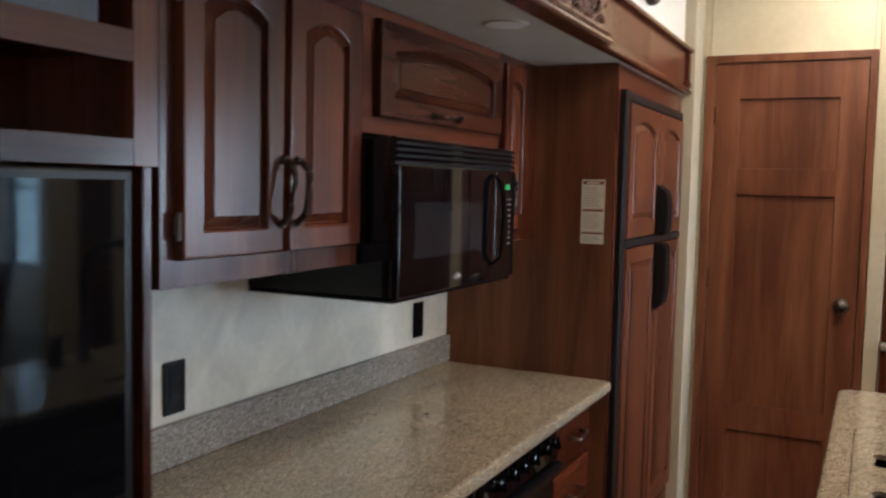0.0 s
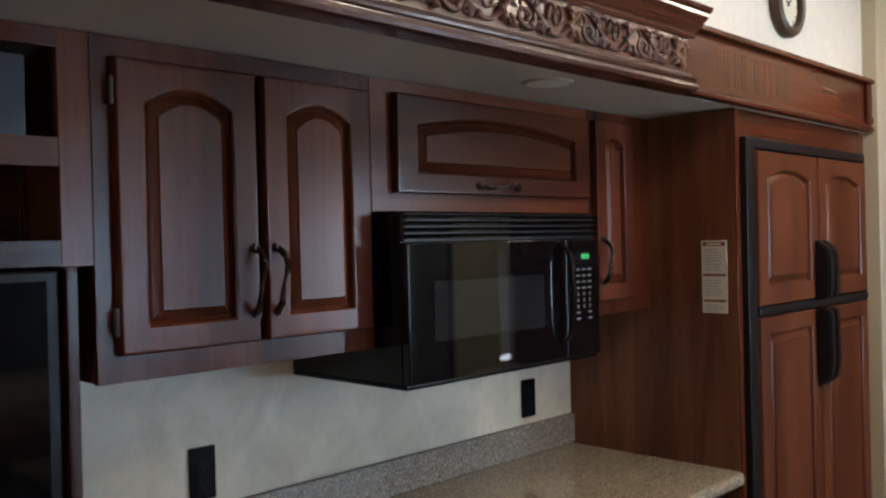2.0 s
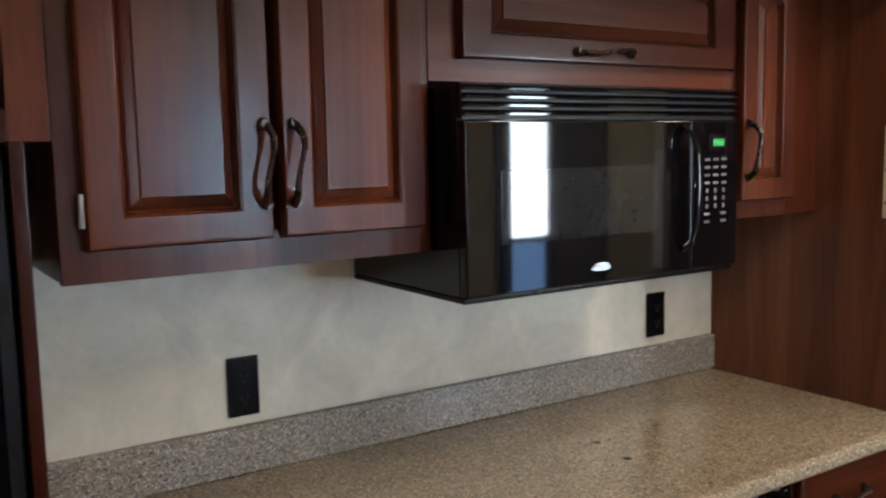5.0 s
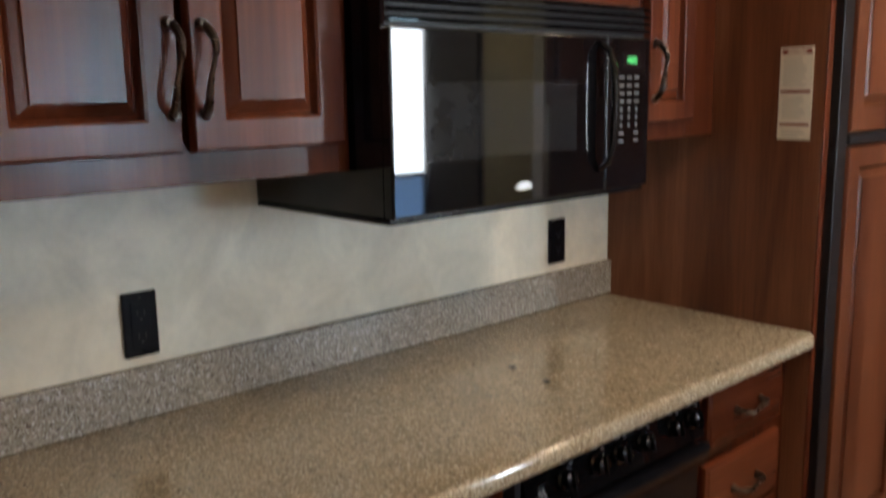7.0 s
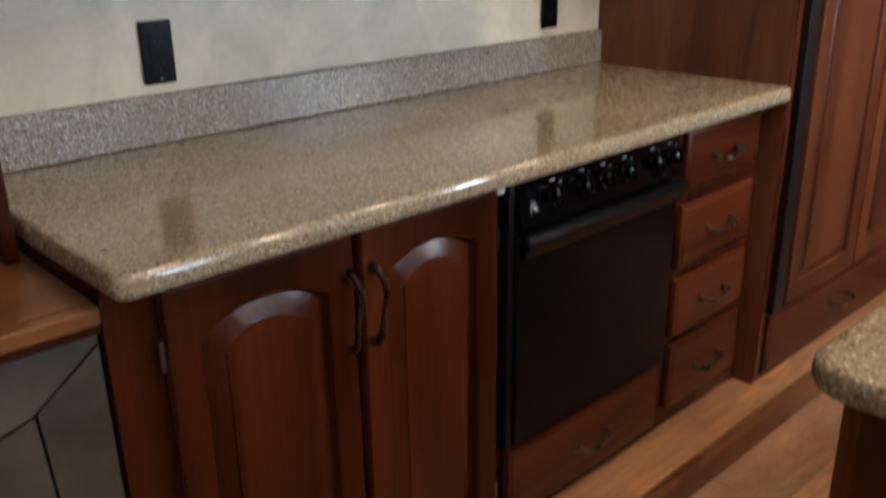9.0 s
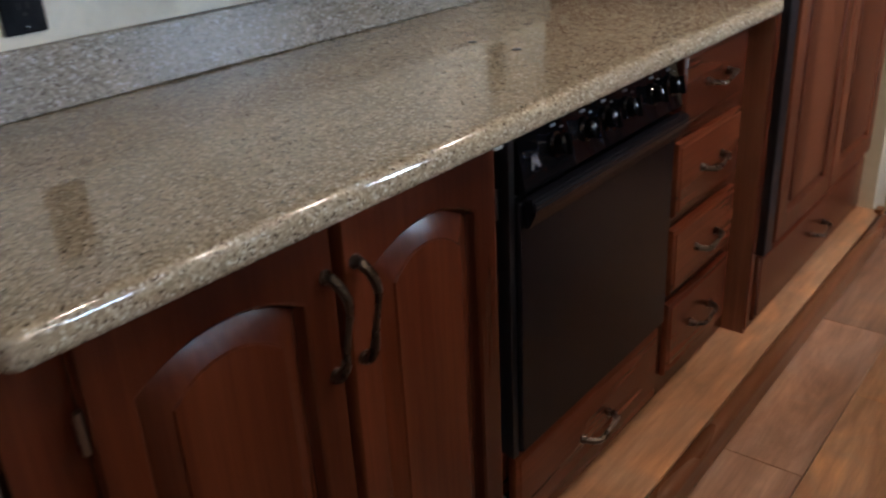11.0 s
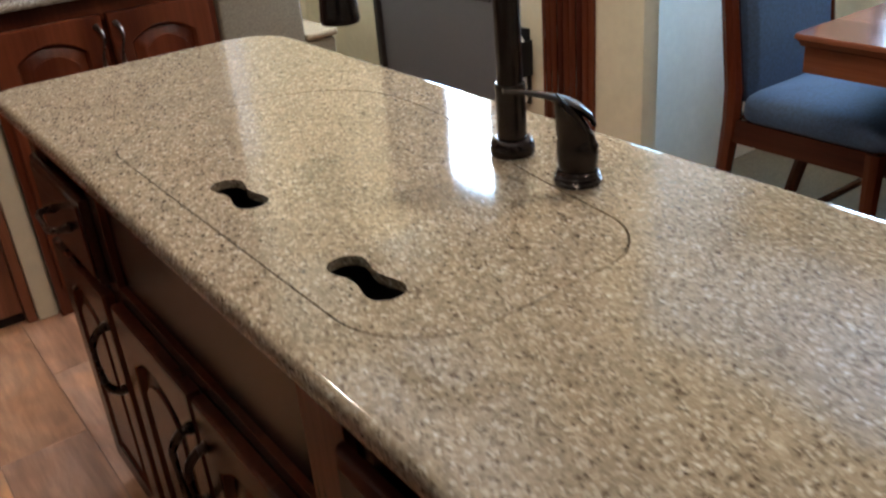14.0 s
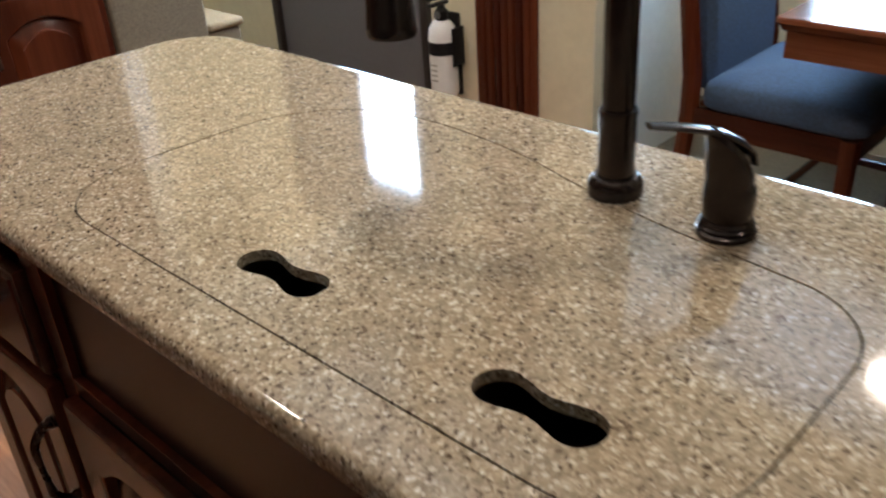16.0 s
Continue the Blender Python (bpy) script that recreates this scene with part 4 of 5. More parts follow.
def outlet(y0, y1, z0, z1):
    c = thing("power_outlet", (X_BACK, (y0 + y1) / 2, (z0 + z1) / 2), "black power outlet on the cream backsplash wall", "outlet", "outlets")
    ym = (y0 + y1) / 2
    part("cover_plate", box(X_BACK, X_BACK + 0.008, y0, y1, z0, z1, 0.003), M_ENAMEL, c)
    part("socket_face", box(X_BACK + 0.008, X_BACK + 0.010, ym - 0.017, ym + 0.017, z0 + 0.018, z1 - 0.018, 0.001), M_ENAMEL, c)
    for zc in (z0 + 0.036, z1 - 0.036):
        for dy in (-0.006, 0.006):
            part("slot", box(X_BACK + 0.0101, X_BACK + 0.0104, ym + dy - 0.001, ym + dy + 0.001, zc - 0.004, zc + 0.005), M_DARK, c)
        part("earth_hole", lathe([(0.0025, 0.0101), (0.0025, 0.0105), (0, 0.0105)], 10, pose(X_BACK, ym, zc - 0.010, 0, 90, 0)), M_DARK, c)
    for zc in (z0 + 0.009, z1 - 0.009):
        part("screw", lathe([(0.0028, 0.008), (0.0028, 0.009), (0, 0.0093)], 10, pose(X_BACK, ym, zc, 0, 90, 0)), M_BLACK, c)


outlet(1.325, 1.385, 0.966, 1.077)
outlet(2.397, 2.457, 0.970, 1.081)


def warning_label():
    yf = 2.6385
    s = thing("warning_label", (-0.785, yf, 1.377), "cream paper label with red bands on the wood panel", "label")
    x0, x1 = -0.822, -0.748
    part("sheet", box(x0, x1, yf - 0.0016, yf - 0.0002, 1.279, 1.477), M_LABEL, s)
    for z0, z1 in ((1.462, 1.4725), (1.379, 1.386), (1.309, 1.315)):
        part("red_band", box(x0 + 0.004, x1 - 0.004, yf - 0.0024, yf - 0.0017, z0, z1), M_REDINK, s)
    part("heading", box(x0 + 0.016, x1 - 0.016, yf - 0.0032, yf - 0.0025, 1.4645, 1.4695), M_LABEL, s)
    for z in (1.452, 1.444, 1.436, 1.428, 1.420, 1.412, 1.404, 1.396, 1.368, 1.360, 1.352, 1.344, 1.336, 1.328, 1.300, 1.293, 1.286):
        part("print_line", box(x0 + 0.008, x1 - 0.008 - 0.02 * random.random(), yf - 0.0022, yf - 0.0017, z - 0.0012, z + 0.0012), M_PRINT, s)


warning_label()


# ---- entertainment side of the slide-out ----
def media_unit():
    c = thing("media_cabinet", (XU, 0.3, 0.80), "dark cherry media cabinet with open shelves over a television", "cabinet")
    part("side_post", box(X_BACK + 0.001, XU + 0.020, 0.957, 0.975, 0.8145, 1.466, 0.002), M_WOOD_Z, c)
    part("stile", box(XU - 0.018, XU, 0.960, 1.010, 1.466, 1.8305, 0.0015), M_WOOD_Z, c)
    for z0, z1 in ((1.4662, 1.507), (1.618, 1.664), (1.80, 1.8305)):
        part("rail", box(XU - 0.017, XU - 0.0006, -0.6, 0.9605, z0, z1, 0.0015), M_WOOD_Y, c)
    for z in (1.484, 1.640):
        part("shelf", box(X_BACK + 0.02, XU - 0.018, -0.6, 1.0, z, z + 0.018), M_WOOD_Y, c)
    part("back_board", box(X_BACK + 0.002, X_BACK + 0.018, -0.6, 1.0, 1.484, 1.83), M_WOOD_Y, c)
    part("side_board", box(X_BACK + 0.02, XU - 0.018, 1.0002, 1.010, 1.468, 1.83), M_WOOD_Z, c)
    part("side_board", box(X_BACK + 0.001, XU, -0.63, -0.6005, 0.8145, 1.8305), M_WOOD_Z, c)
    part("niche_back", box(X_BACK + 0.002, X_BACK + 0.012, -0.6, 0.956, 0.8145, 1.466), M_BLACKM, c)
    # added box that stands in for the niche's grey-blue back
    d = thing("shelf_back_box", (-1.12, 0.4, 1.658), "dark grey box standing in for the open shelf's back", "media player")
    part("case", box(-1.22, XU - 0.03, -0.25, 0.925, 1.6585, 1.79, 0.004), M_GRAYG, d)

    t = thing("television", (-1.02, 0.35, 0.8145), "black flat television in the media cabinet niche", "television")
    part("panel", box(-1.02, -0.974, -0.50, 0.953, 0.838, 1.461, 0.006, 3), M_BLACKM, t)
    part("screen", box(-0.9738, -0.9715, -0.482, 0.932, 0.865, 1.446), M_TVGLASS, t, "dark reflective screen")
    part("stand", box(-1.10, -0.96, -0.05, 0.60, 0.8145, 0.8375, 0.003), M_BLACKM, t)

    l = thing("hearth_ledge", (XB, 0.3, 0.79), "warm brown wooden ledge over the fireplace", "ledge")
    part("board", box(X_BACK + 0.001, -0.7655, -0.65, 0.9885, 0.792, 0.8140), M_LEDGE, l)
    part("front_edge", box(-0.765, -0.742, -0.65, 0.9885, 0.792, 0.8142, 0.004, 3), M_LEDGE, l)
    f = thing("fireplace", (XB, 0.35, 0.062), "grey stone fireplace front with dark joints", "fireplace")
    part("surround", box(X_BACK + 0.02, XB - 0.012, -0.6, 0.998, 0.0625, 0.7915), M_BLACKM, f)
    part("top_rail", box(XB - 0.0118, XB + 0.002, -0.6, 0.998, 0.768, 0.7915, 0.002), M_WOOD_Y, f)
    xs0, xs1 = XB - 0.0117, XB - 0.002
    slabs = [[(0.5, 0.766), (0.992, 0.766), (0.992, 0.757), (0.905, 0.690), (0.80, 0.66), (0.5, 0.70)],
             [(0.992, 0.752), (0.992, 0.42), (0.925, 0.40), (0.908, 0.688)],
             [(0.904, 0.684), (0.921, 0.40), (0.70, 0.36), (0.66, 0.60), (0.80, 0.655)],
             [(0.5, 0.695), (0.795, 0.655), (0.655, 0.60), (0.695, 0.36), (0.5, 0.40)],
             [(0.992, 0.415), (0.992, 0.07), (0.74, 0.07), (0.70, 0.355), (0.92, 0.395)],
             [(0.695, 0.355), (0.735, 0.07), (0.4, 0.07), (0.4, 0.395)]]
    for s in slabs:
        part("stone", prism(list(reversed(s)), "x", xs0, xs1), M_STONE, f, smoothed=False)


media_unit()


# ---- island ----
def peanut(cx, cy, n=48, length=0.053, r=0.0195):
    """Two round ends joined by a narrow waist, drawn along y."""
    pts = []
    for i in range(n):
        a = 2 * math.pi * i / n
        y = length * math.copysign(abs(math.cos(a)) ** 0.85, math.cos(a))
        d = max(0.0, abs(y) - (length - r))
        end = math.sqrt(max(0.0, 1 - (d / r) ** 2))
        waist = 0.66 + 0.34 * (0.5 - 0.5 * math.cos(math.pi * min(1.0, abs(y) / (length - r))))
        pts.append((cx + math.copysign(r * end * waist, math.sin(a)) if abs(math.sin(a)) > 1e-6 else cx, cy + y))
    return pts


def rounded_poly(corners, n=10):
    """A closed outline with each corner (x, y, radius) rounded."""
    out = []
    k = len(corners)
    for i in range(k):
        x, y, r = corners[i]
        p, a, b = Vector((x, y)), Vector(corners[i - 1][:2]), Vector(corners[(i + 1) % k][:2])
        da, db = (a - p).normalized(), (b - p).normalized()
        p0, p2 = p + da * r, p + db * r
        for j in range(n + 1):
            s = j / n
            # a conic that stays near a circle's arc
            w = 0.75
            den = (1 - s) ** 2 + 2 * w * s * (1 - s) + s * s
            q = (p0 * (1 - s) ** 2 + p * 2 * w * s * (1 - s) + p2 * s * s) / den
            out.append((q.x, q.y))
    return out


def island():
    top, thick = 0.858, 0.031
    ol = counter_outline(-0.078, 0.468, 1.350, 2.925, (0.05, 0.05, 0.10, 0.045))
    cut = rounded_poly([(-0.021, 1.735, 0.10), (0.280, 1.735, 0.075), (0.316, 2.0, 0.09), (0.378, 2.20, 0.09), (0.372, 2.475, 0.15), (-0.021, 2.495, 0.11)])
    c = thing("kitchen_island_worktop", (0.2, 2.1, top - thick), "speckled tan solid-surface island top with a sink cut-out", "countertop")
    bm = bmesh.new()
    inner = inset_of(ol, 0.015)
    fill_loops(bm, [inner, cut], top)
    fill_loops(bm, [inner, cut], top - thick)
    bmesh.ops.recalc_face_normals(bm, faces=bm.faces[:])
    wall = rings([[(x, y, top) for x, y in cut], [(x, y, top - thick) for x, y in cut]], False, False)
    part("slab", join(bm, wall), M_GRAN, c)
    part("rounded_edge", edge_rim(ol, top - thick, top, 0.015), M_GRAN, c, smoothed=True)
    # the cover over the sink, with two finger holes
    s = thing("sink_cover", (0.17, 2.1, top - 0.011), "speckled tan sink cover with two peanut-shaped finger holes", "sink cover")
    cov = inset_of(cut, 0.0021)
    h1, h2 = peanut(0.042, 2.157), peanut(0.040, 1.878)
    bm = bmesh.new()
    fill_loops(bm, [cov, h1, h2], top - 0.0003)
    fill_loops(bm, [cov, h1, h2], top - 0.011)
    bmesh.ops.recalc_face_normals(bm, faces=bm.faces[:])
    ws = [rings([[(x, y, top - 0.0003) for x, y in lp], [(x, y, top - 0.011) for x, y in lp]], False, False) for lp in (cov, h1, h2)]
    part("plate", join(bm, ws[0]), M_GRAN, s)
    for w in ws[1:]:
        part("finger_hole_edge", w, M_GRAN, s)
    k = thing("sink_bowl", (0.17, 2.1, 0.62), "sink bowl under the cover, shade put into its dark colour", "sink")
    rim = inset_of(cut, -0.012)
    # the covered bowl's shade is put into its colour
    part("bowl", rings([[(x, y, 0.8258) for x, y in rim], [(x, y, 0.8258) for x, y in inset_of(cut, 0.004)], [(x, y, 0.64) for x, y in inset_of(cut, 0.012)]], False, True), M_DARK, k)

    xi = -0.042
    b = thing("island_cabinet", (0.2, 2.1, 0.0), "dark cherry island cabinet with drawers and arched doors", "cabinet")
    for y0, y1 in ((1.385, 1.412), (2.865, 2.89)):
        part("end_panel", box(xi + 0.018, 0.42, y0, y1, 0, 0.8265), M_WOOD_Z, b)
    part("back_panel", box(0.40, 0.425, 1.4122, 2.8648, 0, 0.8265), M_WOOD_Z, b)
    part("bottom_board", box(xi + 0.03, 0.3998, 1.4122, 2.8648, 0.09, 0.11), M_WOOD_Z, b)
    part("toe_kick", box(xi + 0.045, xi + 0.06, 1.4122, 2.8648, 0.0, 0.0898), M_WOOD_Z, b)
    # near-black board painted as the shade inside the cabinet
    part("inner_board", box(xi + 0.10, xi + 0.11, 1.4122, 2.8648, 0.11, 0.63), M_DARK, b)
    W = face_frame("west", xi)
    ff = join(*[box(xi, xi + 0.018, y0, y1, 0.085, 0.8265, 0.0015) for y0, y1 in ((1.385, 1.462), (1.806, 1.892), (2.505, 2.555), (2.838, 2.890))],
              *[box(xi + 0.0006, xi + 0.018, y0, y1, z0, z1, 0.0015) for y0, y1 in ((1.461, 1.807), (1.891, 2.506), (2.554, 2.839)) for z0, z1 in ((0.085, 0.118), (0.590, 0.622), (0.795, 0.8265))])
    part("face_frame", ff, M_WOOD_Z, b)
    # panels close the dark openings; their deep shade is in the wood colour
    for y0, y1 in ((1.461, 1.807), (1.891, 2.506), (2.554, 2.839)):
        part("recessed_panel", box(xi + 0.011, xi + 0.0175, y0 + 0.001, y1 - 0.001, 0.6215, 0.7955), M_WOOD_SHADE, b)
    d = drawer_front(W, 1.456, 1.802, 0.614, 0.758, b, 0.018, 0.16)
    drawer_front(W, 2.549, 2.843, 0.614, 0.758, b, 0.018, 0.10)
    for y0, y1, hy in ((1.452, 1.808, 1.778), (1.886, 2.192, 2.172), (2.204, 2.511, 2.226), (2.549, 2.843, 2.575)):
        door = panel_door(W, y0, y1, 0.104, 0.598, b, 0.055, 0.05, 0.055, 0.04)
        pull(W @ Matrix.Translation((0, 0, 0.02)), hy, 0.42 if y0 < 1.6 else 0.47, door, 0.125)

    # tap and handle
    f = thing("kitchen_faucet", (0.34, 2.017, top), "oil-rubbed bronze gooseneck faucet with a spray head", "faucet")
    px, py = 0.340, 2.017
    part("base_ring", lathe([(0.0265, 0), (0.0272, 0.003), (0.0272, 0.012), (0.024, 0.018), (0.019, 0.021)], 28, Matrix.Translation((px, py, top + 0.0004))), M_FAUCET, f)
    part("lower_body", lathe([(0.0178, 0.018), (0.0178, 0.080), (0.0186, 0.083), (0.0178, 0.087), (0.0155, 0.088)], 28, Matrix.Translation((px, py, top))), M_FAUCET, f)
    ex, ey, ez = 0.221, 2.186, 1.016
    path = [(px, py, top + 0.085), (px, py, top + 0.17), (px, py, top + 0.27)]
    for i in range(1, 14):
        a = math.pi * i / 14
        s = (1 - math.cos(a)) / 2
        path.append((px + (ex - px) * s, py + (ey - py) * s, top + 0.27 + 0.11 * math.sin(a)))
    path += [(ex, ey, top + 0.27), (ex, ey, ez + 0.10)]
    part("neck", tube(path, 0.0155, 16, 1.0, (0.8, 0.6, 0)), M_FAUCET, f)
    part("spray_head", lathe([(0.017, 0.105), (0.019, 0.10), (0.020, 0.06), (0.0235, 0.012), (0.0245, 0.004), (0.023, 0.0), (0.018, 0.0005), (0.0, 0.001)], 24, Matrix.Translation((ex, ey, ez))), M_FAUCET, f)
    h = thing("faucet_handle", (0.330, 1.896, top), "oil-rubbed bronze lever handle beside the faucet", "faucet handle")
    hx, hy = 0.330, 1.896
    part("base_ring", lathe([(0.0265, 0.0), (0.0265, 0.004), (0.0240, 0.006), (0.0252, 0.009), (0.0232, 0.011), (0.0238, 0.013), (0.0215, 0.016)], 28, Matrix.Translation((hx, hy, top + 0.0004))), M_FAUCET, h)
    dx, dy = -0.85, 0.527
    loops = []
    for z, r, lean, slant in ((0.0152, 0.0205, 0, 0), (0.024, 0.0222, 0, 0), (0.034, 0.0230, 0, 0), (0.044, 0.0224, 0, 0.001), (0.0495, 0.0208, 0.001, 0.002), (0.055, 0.0210, 0.002, 0.005), (0.066, 0.0212, 0.003, 0.012), (0.077, 0.0208, 0.0045, 0.020), (0.084, 0.0170, 0.005, 0.019), (0.088, 0.010, 0.005, 0.011)):
        loops.append([(hx + dx * lean + r * math.cos(a), hy + dy * lean + r * math.sin(a), top + z + slant * (math.cos(a) * dx + math.sin(a) * dy)) for a in [2 * math.pi * i / 28 for i in range(28)]])
    part("body", rings(loops, True, True), M_FAUCET, h, smoothed=True)
    lp = [(0.3455, 1.886, top + 0.064), (0.341, 1.889, top + 0.075), (0.332, 1.895, top + 0.085), (0.319, 1.903, top + 0.094), (0.303, 1.914, top + 0.101), (0.286, 1.926, top + 0.106), (0.266, 1.941, top + 0.110)]
    lr = [0.008, 0.0125, 0.0145, 0.0130, 0.0100, 0.0088, 0.0078]
    part("lever", tube(lp, lr, 12, 0.34, (0, 0, 1)), M_FAUCET, h)


island()


# ---- north end: hutch, carpeted steps, entry door ----
def hutch():
    yf = 3.722
    S = face_frame("south", yf)
    c = thing("hutch", (0.36, 3.75, 0), "dark cherry hutch with a countertop beside the wooden door", "cabinet")
    part("carcass", box(0.042, 0.678, yf + 0.018, Y_N - 0.001, 0.0, 0.860), M_WOOD_Z, c)
    part("face_frame", join(box(0.042, 0.075, yf, yf + 0.018, 0.0, 0.860, 0.0015), box(0.645, 0.679, yf, yf + 0.018, 0.0, 0.860, 0.0015), box(0.0745, 0.6455, yf + 0.0006, yf + 0.018, 0.795, 0.860, 0.0015),
                            box(0.0745, 0.6455, yf + 0.0006, yf + 0.018, 0.0, 0.11, 0.0015)), M_WOOD_Z, c)
    for x0, x1, hx in ((0.062, 0.353, 0.333), (0.365, 0.657, 0.385)):
        d = panel_door(S, x0, x1, 0.09, 0.815, c, 0.055, 0.055, 0.055, 0.035)
        pull(S @ Matrix.Translation((0, 0, 0.02)), hx, 0.73, d, 0.11)
    part("worktop", box(0.040, 0.684, 3.690, Y_N - 0.001, 0.8605, 0.884, 0.009, 3), M_GRANG, c, "speckled grey countertop")
    part("upper_carcass", box(0.042, 0.678, 3.735, Y_N - 0.001, 1.33, 2.30), M_WOOD_Z, c)
    part("niche_back", box(0.042, 0.678, Y_N - 0.012, Y_N - 0.0012, 0.8845, 1.3295), M_WOOD_Z, c)
    U = face_frame("south", 3.735)
    for x0, x1 in ((0.058, 0.353), (0.365, 0.662)):
        panel_door(U, x0, x1, 1.36, 2.27, c, 0.055, 0.06, 0.055, 0.035)
    part("crown", box(0.040, 0.682, 3.715, Y_N - 0.001, 2.3005, 2.34, 0.008), M_WOOD_X, c)


hutch()


def steps():
    s = thing("carpeted_steps", (0.85, 4.1, 0), "carpeted steps with tan treads beside the hutch", "stairs")
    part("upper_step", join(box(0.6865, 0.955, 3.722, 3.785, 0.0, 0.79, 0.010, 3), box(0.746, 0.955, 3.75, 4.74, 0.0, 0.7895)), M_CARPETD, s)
    part("upper_tread", join(box(0.6865, 0.744, 3.718, 3.787, 0.80, 0.900, 0.008, 3), box(0.686, 0.962, 3.716, 3.787, 0.7905, 0.818, 0.010, 3), box(0.746, 0.962, 3.75, 4.738, 0.7908, 0.8175, 0.006, 3)), M_CARPET, s)
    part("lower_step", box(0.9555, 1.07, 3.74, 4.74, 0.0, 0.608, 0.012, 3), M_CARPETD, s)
    part("lower_tread", box(0.963, 1.078, 3.734, 4.738, 0.6085, 0.632, 0.009, 3), M_CARPET, s)
    w = solid("stair_end_trim", box(0.6855, 0.744, 3.726, 3.789, 0.9005, 1.42, 0.004), M_EXT, "white trim post at the hutch's end", "trim", smoothed=True)


steps()
solid("stair_end_post", box(0.6855, 0.744, 3.732, 3.789, 1.4205, CEIL - 0.002), M_WALL, "cream wall end above the white trim post", "wall")
solid("stair_header", box(0.745, X_E - 0.001, 3.79, 3.84, 1.93, CEIL - 0.001), M_WALL, "cream header over the stair recess", "wall")


def entry_door():
    d = thing("door_2", (X_E, 3.78, 0), "grey entry door with a tall window in a dark frame", "door", kind="structure")
    xf = X_E - 0.004
    y0, y1 = DY0 + 0.030, DY1 - 0.030
    wy0, wy1, wz0, wz1 = 3.503, 3.753, 0.70, 1.765
    leaf_b = join(box(xf, xf + 0.035, y0, y1, 0.02, wz0, 0.002), box(xf, xf + 0.035, y0, y1, wz1, DZ1 - 0.02, 0.002), box(xf, xf + 0.035, y0, wy0, wz0 - 0.001, wz1 + 0.001), box(xf, xf + 0.035, wy1, y1, wz0 - 0.001, wz1 + 0.001))
    part("door_leaf", leaf_b, M_DOORG, d)
    part("door_frame", join(box(X_E - 0.022, X_E + 0.05, DY0 + 0.0005, y0 - 0.002, 0, DZ1 - 0.001, 0.004), box(X_E - 0.022, X_E + 0.05, y1 + 0.002, DY1 - 0.0005, 0, DZ1 - 0.001, 0.004),
                            box(X_E - 0.0215, X_E + 0.05, y0 - 0.003, y1 + 0.003, DZ1 - 0.019, DZ1 - 0.0015, 0.004)), M_FRAMEG, d)
    g = 0.036
    wf = part("window_frame", join(box(xf - 0.010, xf + 0.005, wy0 - g, wy0, wz0 - g, wz1 + g, 0.003), box(xf - 0.010, xf + 0.005, wy1, wy1 + g, wz0 - g, wz1 + g, 0.003),
                                   box(xf - 0.0095, xf + 0.005, wy0, wy1, wz0 - g, wz0, 0.003), box(xf - 0.0095, xf + 0.005, wy0, wy1, wz1, wz1 + g, 0.003), box(xf - 0.006, xf + 0.005, wy0, wy1, 0.965, 0.985, 0.003)), M_FRAMEG, d)
    p1 = part("pane", box(xf + 0.012, xf + 0.016, wy0, wy1, 0.975, wz1), M_GLASS, wf)
    p2 = part("lower_pane", box(xf + 0.012, xf + 0.016, wy0, wy1, wz0, 0.9748), M_LOWPANE, wf, "blue-tinted frosted lower pane")
    p1.visible_shadow = False
    part("latch", join(box(xf - 0.012, xf, 3.44, 3.452, 0.93, 1.06, 0.003), ), M_BLACKM, d)


entry_door()


def extinguisher():
    x, y, z0 = X_E - 0.052, 3.315, 0.375
    e = thing("fire_extinguisher", (x, y, z0), "white fire extinguisher in a black bracket on the wall", "extinguisher")
    T = Matrix.Translation((x, y, z0))
    part("cylinder", lathe([(0.034, 0), (0.040, 0.005), (0.041, 0.02), (0.041, 0.175), (0.037, 0.198), (0.026, 0.214), (0.016, 0.220)], 28, T), M_EXT, e)
    part("strap", lathe([(0.0418, 0.125), (0.0425, 0.127), (0.0425, 0.160), (0.0418, 0.162)], 28, T), M_BLACKM, e)
    part("bracket", join(box(X_E - 0.012, X_E - 0.0005, y - 0.025, y + 0.025, z0 - 0.01, z0 + 0.23, 0.003), box(X_E - 0.06, X_E - 0.0118, y - 0.047, y - 0.042, z0 + 0.09, z0 + 0.20, 0.002)), M_BLACKM, e)
    part("valve", lathe([(0.016, 0.218), (0.019, 0.222), (0.019, 0.245), (0.012, 0.252), (0.012, 0.262)], 16, T), M_BLACKM, e)
    part("lever", join(box(x - 0.045, x + 0.025, y - 0.009, y + 0.009, z0 + 0.260, z0 + 0.270, 0.003), box(x - 0.050, x + 0.02, y - 0.009, y + 0.009, z0 + 0.278, z0 + 0.287, 0.003)), M_BLACKM, e)
    part("gauge", lathe([(0.010, 0), (0.011, 0.006), (0, 0.008)], 14, T @ pose(-0.018, -0.004, 0.236, 0, -90, 0)), M_KEY, e)
    for z in (0.05, 0.065, 0.08, 0.095):
        part("print_line", box(x - 0.0425, x - 0.0405, y - 0.012, y + 0.010, z0 + z, z0 + z + 0.004), M_PRINT, e)


extinguisher()


